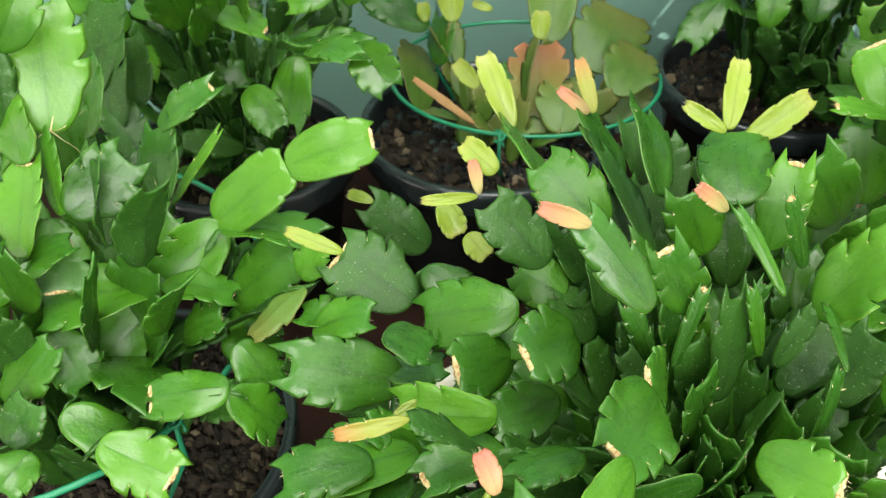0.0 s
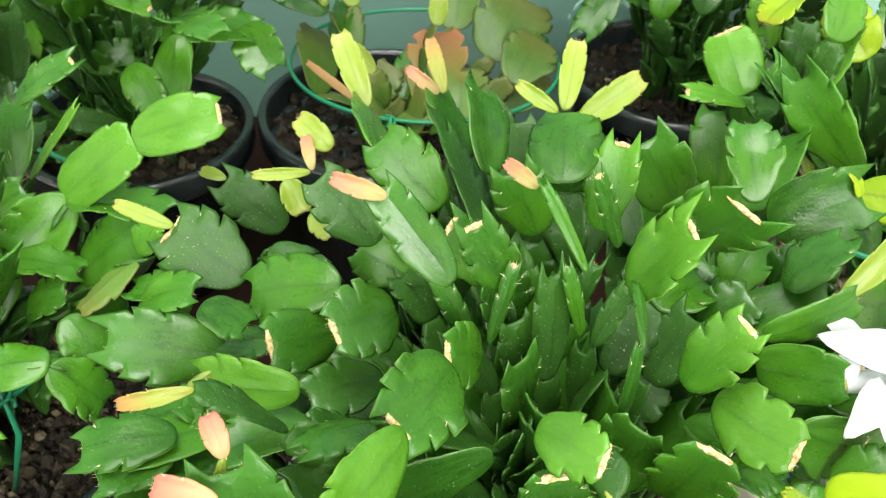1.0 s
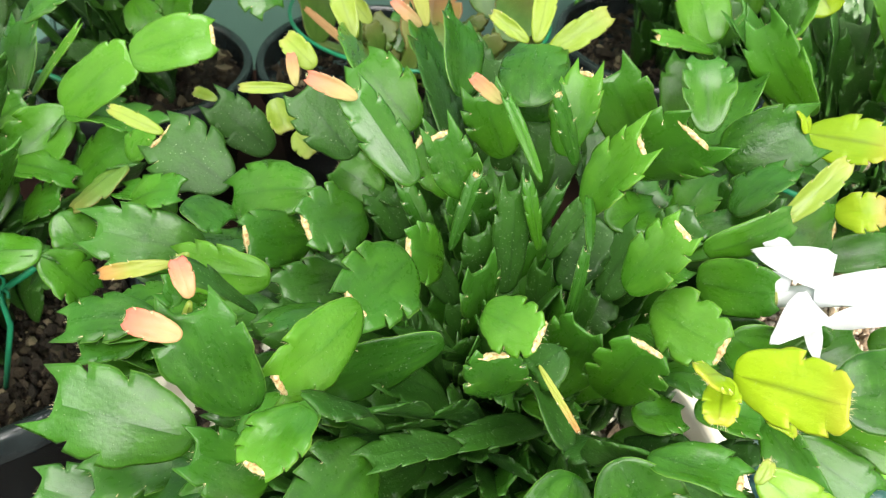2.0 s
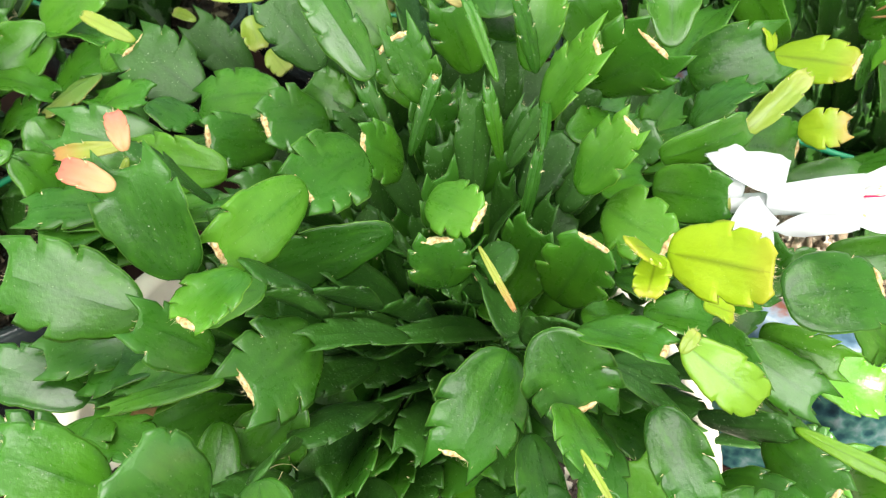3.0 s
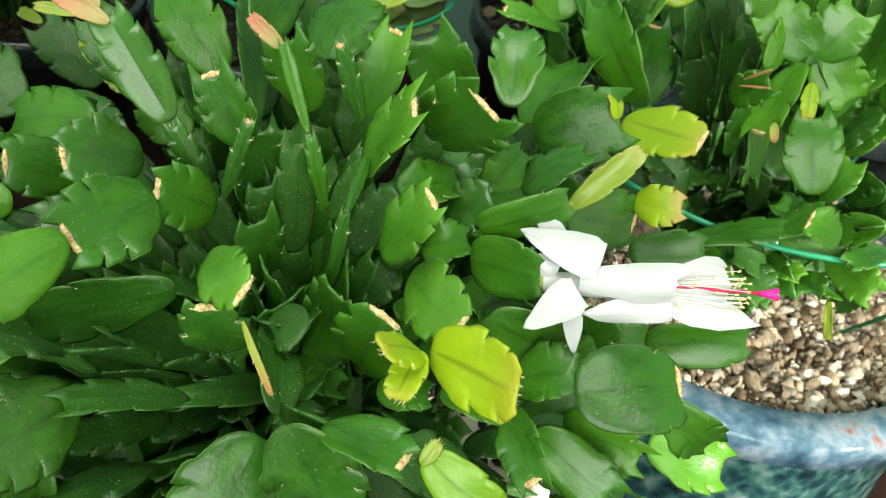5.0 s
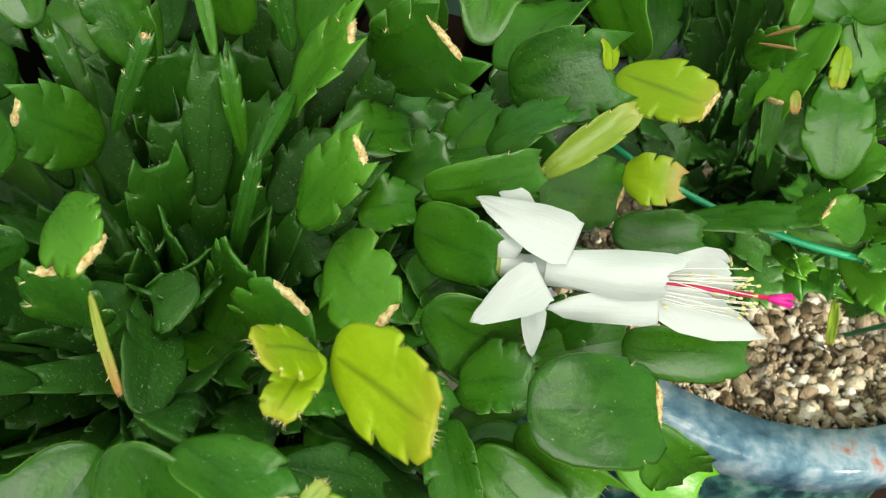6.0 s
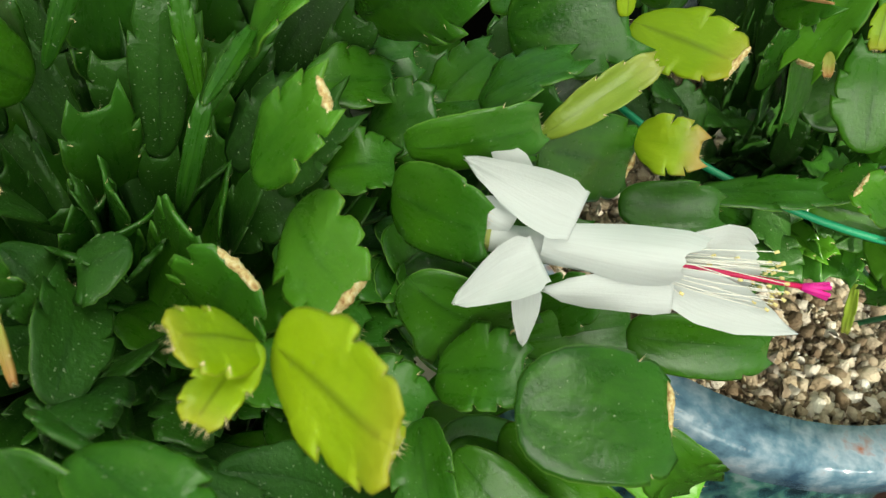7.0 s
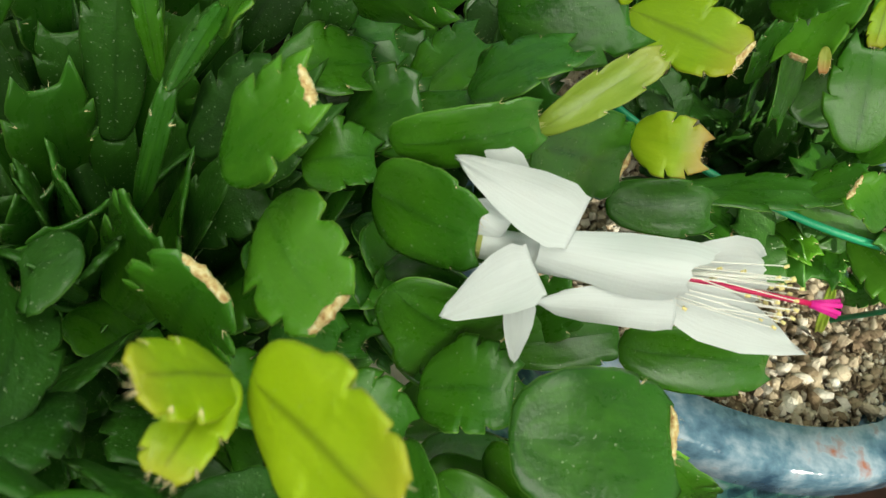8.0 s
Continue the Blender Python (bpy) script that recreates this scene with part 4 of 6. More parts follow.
seg(main, (-0.0048, 0.2961, 0.2093), (0.0187, 0.2785, 0.2035), (-0.13, -0.46, 0.88), 0.0190, 'g')
seg(main, (0.0611, 0.2636, 0.2011), (0.0489, 0.2744, 0.2145), (0.48, -0.42, 0.77), 0.0190, 'w')
seg(main, (-0.0156, 0.2289, 0.2389), (-0.0008, 0.2244, 0.2331), (0.37, 0.03, 0.93), 0.0190, 'g')
seg(main, (-0.0430, 0.2461, 0.2219), (-0.0217, 0.2428, 0.2332), (-0.48, -0.14, 0.86), 0.0190, 'g')
seg(main, (-0.0529, 0.2492, 0.2101), (-0.0328, 0.2399, 0.2138), (-0.10, 0.18, 0.98), 0.0190, 'g')
seg(main, (-0.0278, 0.2523, 0.2132), (-0.0487, 0.2571, 0.2199), (0.32, 0.04, 0.95), 0.0190, 'g')
seg(main, (-0.0123, 0.2042, 0.2163), (-0.0326, 0.2004, 0.2122), (-0.19, -0.06, 0.98), 0.0190, 'g')
seg(main, (-0.0015, 0.2074, 0.2039), (-0.0197, 0.2052, 0.2178), (0.60, 0.06, 0.80), 0.0190, 'g')
seg(main, (0.0585, 0.2821, 0.2158), (0.0496, 0.2929, 0.2297), (0.57, -0.43, 0.70), 0.0190, 'w')
seg(main, (0.0658, 0.2666, 0.2120), (0.0614, 0.2798, 0.2290), (0.62, -0.53, 0.58), 0.0190, 'w')
seg(main, (0.0630, 0.2766, 0.2088), (0.0452, 0.2832, 0.2176), (0.38, -0.20, 0.90), 0.0190, 'w')
seg(main, (-0.0044, 0.1889, 0.2129), (-0.0222, 0.1863, 0.2102), (-0.13, -0.11, 0.99), 0.0190, 'g')
seg(main, (0.1546, 0.2017, 0.2129), (0.1684, 0.1972, 0.2165), (-0.18, 0.23, 0.96), 0.0190, 'g')
seg(main, (0.1576, 0.1905, 0.2087), (0.1720, 0.1874, 0.2138), (-0.27, 0.27, 0.92), 0.0190, 'g')
seg(main, (0.1618, 0.1985, 0.2101), (0.1732, 0.2043, 0.2171), (-0.56, 0.09, 0.83), 0.0176, 'g')
seg(main, (0.1633, 0.2183, 0.2165), (0.1783, 0.2117, 0.2107), (0.37, 0.01, 0.93), 0.0190, 'g')
seg(main, (0.1416, 0.1676, 0.2128), (0.1578, 0.1676, 0.2135), (-0.05, 0.13, 0.99), 0.0190, 'g')
seg(main, (0.1664, 0.2136, 0.2221), (0.1779, 0.2068, 0.2145), (0.42, -0.27, 0.87), 0.0190, 'g')
seg(main, (0.0308, 0.0850, 0.1996), (0.0139, 0.0749, 0.2033), (0.21, 0.01, 0.98), 0.0190, 'g')
seg(main, (0.0125, 0.0946, 0.1958), (0.0031, 0.0819, 0.1963), (-0.04, 0.07, 1.00), 0.0190, 'g')
seg(main, (0.2018, 0.1302, 0.1745), (0.2293, 0.1266, 0.1697), (0.04, -0.67, 0.74), 0.0214, 'g')
seg(main, (0.2722, 0.2016, 0.0874), (0.2982, 0.1941, 0.0780), (0.02, -0.75, 0.66), 0.0270, 'g')
seg(main, (0.2944, 0.2018, 0.0872), (0.3243, 0.2009, 0.0857), (0.02, -0.64, 0.77), 0.0221, 'm')
seg(main, (0.2041, 0.1592, 0.1782), (0.2248, 0.1561, 0.1745), (0.15, -0.19, 0.97), 0.0190, 'm')
seg(main, (0.2227, 0.1805, 0.1737), (0.2164, 0.1696, 0.1607), (-0.71, -0.33, 0.62), 0.0190, 'g')
seg(main, (0.1727, 0.2209, 0.1916), (0.1824, 0.2147, 0.1841), (0.46, -0.30, 0.84), 0.0190, 'g')
seg(main, (0.0015, 0.1077, 0.2114), (0.0206, 0.0978, 0.2149), (-0.02, 0.29, 0.96), 0.0190, 'g')
seg(main, (0.0054, 0.1090, 0.2131), (0.0023, 0.0952, 0.2122), (-0.25, -0.00, 0.97), 0.0190, 'g')
seg(main, (0.1667, 0.2055, 0.2178), (0.1768, 0.1985, 0.2113), (0.55, 0.01, 0.84), 0.0176, 'g')
seg(main, (0.1709, 0.2035, 0.1947), (0.1822, 0.1968, 0.1960), (0.06, 0.29, 0.95), 0.0170, 'g')
seg(main, (0.0917, 0.2945, 0.2143), (0.0848, 0.3142, 0.2393), (0.43, -0.65, 0.63), 0.0202, 'w')
seg(main, (0.1009, 0.3235, 0.2184), (0.0960, 0.3428, 0.2429), (0.30, -0.72, 0.63), 0.0196, 'w')
seg(main, (0.0909, 0.3391, 0.2223), (0.0835, 0.3558, 0.2436), (0.44, -0.63, 0.64), 0.0190, 'w')
seg(main, (-0.0273, 0.3267, 0.2209), (-0.0385, 0.3300, 0.2225), (0.00, -0.60, 0.80), 0.0055, 'y')
seg(main, (0.0484, 0.2318, 0.2370), (0.0305, 0.2120, 0.2458), (0.66, -0.28, 0.70), 0.0229, 'g', scar=True)
seg(main, (0.0664, 0.1932, 0.2519), (0.0515, 0.1667, 0.2548), (0.56, -0.23, 0.79), 0.0233, 'g', scar=True, toothed=True)
# Style w on this pad is a darker copy of green for dim back-left light.
seg(main, (-0.0073, 0.2607, 0.2231), (-0.0348, 0.2717, 0.2368), (0.10, -0.67, 0.74), 0.0259, 'w', scar=True, toothed=True)
seg(main, (0.0300, 0.2386, 0.2413), (-0.0025, 0.2468, 0.2291), (-0.41, -0.51, 0.75), 0.0235, 'g', toothed=True)
seg(main, (0.0281, 0.2352, 0.2218), (0.0090, 0.2157, 0.2348), (0.73, -0.32, 0.60), 0.0212, 'g', scar=True)
seg(main, (-0.0101, 0.2288, 0.2156), (-0.0475, 0.2250, 0.2260), (0.26, -0.65, 0.71), 0.0241, 'g', toothed=True)
seg(main, (0.0213, 0.1944, 0.2379), (-0.0089, 0.1976, 0.2381), (-0.10, -0.94, 0.33), 0.0177, 'm')
seg(main, (0.0446, 0.2228, 0.2137), (0.0219, 0.2065, 0.2201), (0.48, -0.35, 0.80), 0.0179, 'g', toothed=True)
seg(main, (0.0412, 0.2636, 0.2395), (0.0203, 0.2691, 0.2632), (0.23, -0.88, 0.41), 0.0201, 'w')
seg(main, (0.0638, 0.2795, 0.2443), (0.0407, 0.2937, 0.2638), (-0.08, -0.85, 0.52), 0.0227, 'g')
seg(main, (0.0994, 0.2698, 0.2406), (0.0880, 0.2688, 0.2684), (0.09, -1.00, 0.00), 0.0194, 'g', toothed=True)
seg(main, (0.1050, 0.2638, 0.2676), (0.1083, 0.2955, 0.2766), (-0.18, -0.25, 0.95), 0.0252, 'g')
seg(main, (0.1242, 0.2274, 0.2512), (0.1380, 0.2220, 0.2810), (-0.89, -0.29, 0.36), 0.0221, 'm', scar=True, toothed=True)
seg(main, (0.1436, 0.2662, 0.2418), (0.1610, 0.2420, 0.2751), (-0.44, -0.82, -0.37), 0.0289, 'g', scar=True, toothed=True)
seg(main, (0.1822, 0.2690, 0.2493), (0.2097, 0.2653, 0.2653), (-0.33, -0.87, 0.37), 0.0277, 'g')
seg(main, (0.1896, 0.3389, 0.2131), (0.1856, 0.3526, 0.2459), (-0.33, -0.88, 0.33), 0.0255, 'g')
seg(main, (0.1548, 0.2891, 0.2404), (0.1373, 0.2895, 0.2689), (0.13, -0.99, 0.09), 0.0252, 'g')
seg(main, (0.1359, 0.1924, 0.2458), (0.1472, 0.1891, 0.2736), (-0.77, -0.60, 0.24), 0.0164, 'm', scar=True, toothed=True)
seg(main, (0.1458, 0.1907, 0.2418), (0.1610, 0.1665, 0.2485), (-0.77, -0.33, 0.54), 0.0206, 'm', scar=True, lobed=True)
seg(main, (0.1640, 0.2086, 0.2379), (0.1855, 0.1957, 0.2464), (-0.56, -0.80, 0.22), 0.0210, 'g', broad=True)
seg(main, (0.1723, 0.1874, 0.2342), (0.1991, 0.1937, 0.2167), (0.28, -0.96, 0.08), 0.0245, 'g', scar=True, toothed=True)
seg(main, (0.2278, 0.2020, 0.2202), (0.2607, 0.2039, 0.2276), (-0.02, -0.94, 0.34), 0.0178, 'g', broad=True)
seg(main, (0.1975, 0.1583, 0.2382), (0.2286, 0.1649, 0.2397), (0.04, -0.39, 0.92), 0.0274, 'g', scar=True, broad=True)
seg(main, (0.1640, 0.2111, 0.2492), (0.1906, 0.2146, 0.2627), (0.10, -0.99, 0.06), 0.0157, 'g', broad=True)
seg(main, (0.2152, 0.2811, 0.2548), (0.2391, 0.2607, 0.2641), (-0.56, -0.31, 0.77), 0.0204, 'Y', scar=True)
seg(main, (0.2194, 0.2427, 0.2459), (0.2331, 0.2356, 0.2532), (-0.59, -0.69, 0.42), 0.0140, 'z')
seg(main, (0.1947, 0.2265, 0.2471), (0.2207, 0.2418, 0.2385), (0.56, -0.69, 0.46), 0.0219, 'g', scar=True, broad=True)
seg(main, (0.2298, 0.2600, 0.2094), (0.2580, 0.2607, 0.2173), (-0.15, -0.79, 0.59), 0.0161, 'g', broad=True)
seg(main, (0.1531, 0.1382, 0.2685), (0.1715, 0.1173, 0.2824), (-0.81, -0.52, 0.28), 0.0193, 'Y')
seg(main, (0.1551, 0.1115, 0.2621), (0.1752, 0.1031, 0.2525), (-0.06, -0.81, 0.58), 0.0132, 'l')
seg(main, (0.0889, 0.1667, 0.2564), (0.1032, 0.1501, 0.2644), (-0.71, -0.31, 0.63), 0.0160, 'm', scar=True, lobed=True)
seg(main, (0.0967, 0.1606, 0.2269), (0.0927, 0.1549, 0.2507), (0.12, -0.97, -0.21), 0.0188, 'g', scar=True)
seg(main, (0.0536, 0.1608, 0.2610), (0.0356, 0.1335, 0.2571), (0.72, -0.53, 0.45), 0.0204, 'm', scar=True)
seg(main, (0.0280, 0.1248, 0.2545), (0.0170, 0.1280, 0.2856), (0.15, -0.98, 0.15), 0.0220, 'g')
seg(main, (0.0086, 0.1390, 0.2244), (-0.0303, 0.1408, 0.2340), (0.09, -0.84, 0.53), 0.0274, 'g')
seg(main, (0.0601, 0.1399, 0.2213), (0.0453, 0.1145, 0.2246), (0.69, -0.31, 0.66), 0.0267, 'g', scar=True, toothed=True)
seg(main, (0.0584, 0.1650, 0.1848), (0.0630, 0.1414, 0.1639), (0.14, -0.64, 0.75), 0.0203, 'g', lobed=True)
seg(main, (0.1145, 0.1248, 0.2394), (0.1038, 0.1026, 0.2207), (0.33, -0.70, 0.64), 0.0242, 'g', scar=True, toothed=True)
seg(main, (0.1225, 0.1167, 0.2569), (0.1354, 0.1118, 0.2359), (0.02, -0.97, 0.24), 0.0229, 'g', scar=True, toothed=True)
seg(main, (0.1567, 0.1178, 0.2306), (0.1704, 0.1015, 0.2130), (-0.18, -0.79, 0.59), 0.0159, 'g', toothed=True)
seg(main, (0.1920, 0.1621, 0.2132), (0.2158, 0.1472, 0.2068), (-0.28, -0.72, 0.64), 0.0175, 'g')
seg(main, (0.2022, 0.1725, 0.2103), (0.2250, 0.1591, 0.2126), (-0.49, -0.75, 0.44), 0.0142, 'm', toothed=True)
seg(main, (0.2329, 0.1757, 0.2192), (0.2541, 0.1772, 0.2022), (0.23, -0.95, 0.20), 0.0165, 'g', toothed=True)
seg(main, (0.2583, 0.2258, 0.1362), (0.2915, 0.2234, 0.1312), (0.07, -0.62, 0.78), 0.0247, 'm')
seg(main, (0.0577, 0.1233, 0.2112), (0.0420, 0.1168, 0.1861), (-0.12, -0.94, 0.32), 0.0206, 'g', toothed=True)
seg(main, (0.0439, 0.1125, 0.1910), (0.0495, 0.1023, 0.1639), (0.44, -0.80, 0.39), 0.0190, 'g', roots=True)
seg(main, (0.0353, 0.1199, 0.2025), (0.0358, 0.0960, 0.1918), (0.35, -0.37, 0.86), 0.0143, 'g')
seg(main, (0.1909, 0.1354, 0.1746), (0.2096, 0.1176, 0.1878), (-0.72, -0.28, 0.64), 0.0184, 'g')
seg(main, (0.2095, 0.1526, 0.1824), (0.2231, 0.1255, 0.1866), (-0.70, -0.25, 0.67), 0.0201, 'g', scar=True, toothed=True)
seg(main, (0.2522, 0.1637, 0.1506), (0.2608, 0.1419, 0.1714), (-0.95, -0.08, 0.31), 0.0224, 'm')
seg(main, (0.1347, 0.1805, 0.2069), (0.1399, 0.1694, 0.2436), (-0.43, -0.88, -0.20), 0.0224, 'g', scar=True, lobed=True)
seg(main, (0.0980, 0.2565, 0.1932), (0.0902, 0.2720, 0.2285), (0.15, -0.89, 0.43), 0.0189, 'g')
seg(main, (0.1154, 0.2241, 0.2295), (0.1244, 0.2278, 0.2526), (-0.61, -0.71, 0.35), 0.0078, 'w')
seg(main, (0.0663, 0.2092, 0.2690), (0.0451, 0.2209, 0.2932), (0.33, -0.71, 0.63), 0.0145, 'g')
seg(main, (0.0772, 0.2178, 0.2301), (0.0656, 0.1973, 0.2517), (0.93, -0.24, 0.28), 0.0194, 'g', scar=True, toothed=True)
seg(main, (0.0786, 0.1715, 0.2386), (0.0386, 0.1605, 0.2259), (0.21, -0.96, 0.16), 0.0187, 'g')
seg(main, (0.1828, 0.1633, 0.2196), (0.1898, 0.1394, 0.2197), (-0.64, -0.18, 0.75), 0.0129, 'g', scar=True)
seg(main, (0.1928, 0.1720, 0.1984), (0.2213, 0.1587, 0.1960), (-0.18, -0.54, 0.82), 0.0190, 'g')
seg(main, (0.1894, 0.1978, 0.1697), (0.2155, 0.2127, 0.1855), (-0.28, -0.42, 0.86), 0.0192, 'g', broad=True)
seg(main, (0.2095, 0.2172, 0.1872), (0.2374, 0.2223, 0.2011), (-0.24, -0.65, 0.72), 0.0165, 'g', broad=True)
seg(main, (0.1701, 0.2576, 0.2659), (0.1686, 0.2792, 0.2841), (-0.11, -0.64, 0.76), 0.0173, 'g')
seg(main, (0.2263, 0.3008, 0.2513), (0.2024, 0.3213, 0.2797), (-0.64, -0.77, 0.01), 0.0224, 'g')
seg(main, (0.1203, 0.2659, 0.2460), (0.1260, 0.2768, 0.2755), (-0.30, -0.88, 0.38), 0.0167, 'm', scar=True)
seg(main, (0.1943, 0.2287, 0.2484), (0.2140, 0.2388, 0.2706), (-0.23, -0.80, 0.56), 0.0088, 'y')
seg(main, (0.0741, 0.2230, 0.2311), (0.0623, 0.2236, 0.2570), (0.43, -0.88, 0.21), 0.0074, 'g')
seg(main, (0.0797, 0.2195, 0.2336), (0.0860, 0.2266, 0.2618), (0.09, -0.97, 0.22), 0.0053, 'g', scar=True)
seg(main, (0.1069, 0.2158, 0.2687), (0.0940, 0.2354, 0.2869), (0.00, -0.68, 0.73), 0.0043, 'g')
seg(main, (0.1125, 0.2312, 0.2270), (0.1049, 0.2340, 0.2550), (0.24, -0.96, 0.16), 0.0053, 'g')
seg(main, (0.1106, 0.2557, 0.2059), (0.1209, 0.2611, 0.2333), (-0.11, -0.97, 0.23), 0.0072, 'g')
seg(main, (0.0851, 0.2282, 0.2501), (0.0731, 0.2304, 0.2742), (0.20, -0.96, 0.19), 0.0156, 'g', scar=True, toothed=True)
# Two more back-left pads whose shade is put in by the darker skin.
seg(main, (-0.0039, 0.3256, 0.1958), (-0.0287, 0.3282, 0.2181), (0.35, -0.81, 0.48), 0.0204, 'w')
seg(main, (-0.0022, 0.2472, 0.2206), (0.0167, 0.2716, 0.2184), (0.73, -0.53, 0.44), 0.0208, 'w', lobed=True)
seg(main, (0.1212, 0.2388, 0.2605), (0.1112, 0.2409, 0.2871), (0.22, -0.96, 0.16), 0.0060, 'g', scar=True)
seg(main, (0.1203, 0.1957, 0.2246), (0.1222, 0.2010, 0.2539), (0.20, -0.97, 0.16), 0.0046, 'g')
seg(main, (0.1231, 0.1974, 0.2559), (0.1251, 0.2236, 0.2582), (0.34, -0.11, 0.93), 0.0040, 'g')
seg(main, (0.1222, 0.2177, 0.1925), (0.1406, 0.2228, 0.2128), (-0.40, -0.74, 0.55), 0.0163, 'w', lobed=True)
seg(main, (0.2112, 0.2278, 0.1838), (0.2226, 0.2224, 0.2085), (-0.66, -0.74, 0.14), 0.0166, 'g', broad=True)
stalks(main, (*MAIN, 0.1), 0.03)
grow(main, (*MAIN, 0.1), 26, 0.11, (5, 80), 31, "g")
grow(main, (*MAIN, 0.1), 10, 0.13, (0, 25), 33, "g")
grow(main, (0.085, 0.265, 0.1), 16, 0.13, (8, 45), 51, "gw", (0.7, 2.7))
grow(main, (0.19, 0.33, 0.1), 12, 0.1, (25, 60), 53, "gw", (0.6, 2.2))
grow(main, (0.15, 0.25, 0.1), 10, 0.12, (10, 45), 52, "gw", (-0.3, 1.6))
grow(main, (*BOWL, 0.1), 22, 0.12, (75, 115), 35, "gw", (-2.9, -0.3), 0.32)
grow(main, (*MAIN, 0.1), 16, 0.12, (55, 90), 37, "gw", (2.3, 4.0), 0.35)
grow(main, (*MAIN, 0.11), 20, 0.11, (70, 105), 39, "w", (2.4, 4.9), 0.32, 0.55)
grow(main, (*MAIN, 0.12), 14, 0.12, (5, 45), 40, "w", None, 0.3, 0.55)

# the cactus beside it
left = plant("holiday_cactus", (*LEFT, 0.095), "mid-green holiday cactus with aerial roots in a black pot")
seg(left, (-0.1576, 0.3261, 0.2542), (-0.1613, 0.3543, 0.2979), (0.29, -0.79, 0.53), 0.0323, 'm', roots=True)
seg(left, (-0.1656, 0.3139, 0.2471), (-0.1729, 0.3293, 0.2668), (-0.37, -0.79, 0.48), 0.0190, 'm')
seg(left, (-0.1642, 0.2863, 0.2203), (-0.1656, 0.3139, 0.2471), (-0.41, -0.65, 0.64), 0.0239, 'm', scar=True)
seg(left, (-0.1484, 0.3015, 0.2309), (-0.1251, 0.3163, 0.2489), (0.23, -0.88, 0.43), 0.0239, 'g')
seg(left, (-0.1507, 0.3015, 0.2309), (-0.1622, 0.3261, 0.2542), (-0.53, -0.70, 0.48), 0.0148, 'g')
seg(left, (-0.1318, 0.3750, 0.2265), (-0.1073, 0.3874, 0.2414), (-0.34, -0.37, 0.87), 0.0194, 'g', scar=True)
seg(left, (-0.1250, 0.3531, 0.1986), (-0.1009, 0.3653, 0.2294), (-0.60, -0.46, 0.65), 0.0071, 'm', roots=True)
seg(left, (-0.0940, 0.3168, 0.2152), (-0.0622, 0.3241, 0.2411), (-0.35, -0.70, 0.62), 0.0258, 'm', broad=True)
seg(left, (-0.0627, 0.3238, 0.2408), (-0.0268, 0.3274, 0.2522), (-0.14, -0.73, 0.67), 0.0235, 'm', scar=True, broad=True)
seg(left, (-0.0911, 0.3161, 0.2143), (-0.0499, 0.3052, 0.2154), (-0.01, 0.08, 1.00), 0.0250, 'g')
seg(left, (-0.0906, 0.3169, 0.2152), (-0.1150, 0.3015, 0.1966), (0.14, -0.85, 0.51), 0.0245, 'g')
seg(left, (-0.0884, 0.2990, 0.1861), (-0.0575, 0.2972, 0.2149), (-0.56, -0.61, 0.56), 0.0262, 'g')
seg(left, (-0.0852, 0.2983, 0.1851), (-0.0712, 0.2702, 0.1813), (-0.08, -0.17, 0.98), 0.0248, 'g')
seg(left, (-0.0483, 0.2658, 0.2257), (-0.0667, 0.2501, 0.2144), (-0.44, -0.12, 0.89), 0.0150, 'r')
seg(left, (-0.0510, 0.2749, 0.2212), (-0.0435, 0.2832, 0.2313), (-0.59, -0.35, 0.72), 0.0190, 'm')
seg(left, (-0.1155, 0.2955, 0.1986), (-0.0852, 0.2939, 0.1955), (0.10, -0.02, 0.99), 0.0190, 'g')
seg(left, (-0.1160, 0.2962, 0.1996), (-0.1602, 0.2800, 0.1966), (-0.02, -0.12, 0.99), 0.0292, 'g')
seg(left, (-0.1575, 0.3047, 0.2271), (-0.1517, 0.2824, 0.2068), (0.37, -0.57, 0.73), 0.0257, 'g', scar=True)
seg(left, (-0.1158, 0.3008, 0.1892), (-0.1395, 0.2764, 0.1753), (0.33, -0.69, 0.65), 0.0252, 'g')
seg(left, (-0.0713, 0.2281, 0.2108), (-0.0991, 0.2252, 0.2080), (-0.07, -0.25, 0.97), 0.0190, 'g', scar=True)
seg(left, (-0.0717, 0.2271, 0.2096), (-0.0561, 0.2260, 0.1915), (0.72, -0.29, 0.64), 0.0190, 'g')
seg(left, (-0.1135, 0.2090, 0.2041), (-0.0884, 0.2020, 0.1945), (0.16, -0.55, 0.82), 0.0202, 'm', scar=True)
seg(left, (-0.0724, 0.2488, 0.2128), (-0.0584, 0.2387, 0.1996), (0.50, -0.34, 0.79), 0.0190, 'g')
seg(left, (-0.1346, 0.2284, 0.1971), (-0.1127, 0.2212, 0.1872), (0.35, -0.20, 0.92), 0.0190, 'g')
seg(left, (-0.1683, 0.2471, 0.1789), (-0.1506, 0.2618, 0.1969), (-0.17, -0.67, 0.72), 0.0190, 'g')
seg(left, (-0.1258, 0.3445, 0.2039), (-0.1318, 0.3750, 0.2265), (-0.43, -0.59, 0.68), 0.0238, 'g')
seg(left, (-0.1595, 0.3632, 0.2285), (-0.1676, 0.3937, 0.2513), (-0.45, -0.61, 0.66), 0.0242, 'g')
seg(left, (-0.1562, 0.2731, 0.1953), (-0.1402, 0.2593, 0.1773), (0.32, -0.59, 0.74), 0.0205, 'g')
seg(left, (-0.1405, 0.2838, 0.1685), (-0.0956, 0.2267, 0.2098), (0.03, 0.60, 0.80), 0.0319, 'g', roots=True)
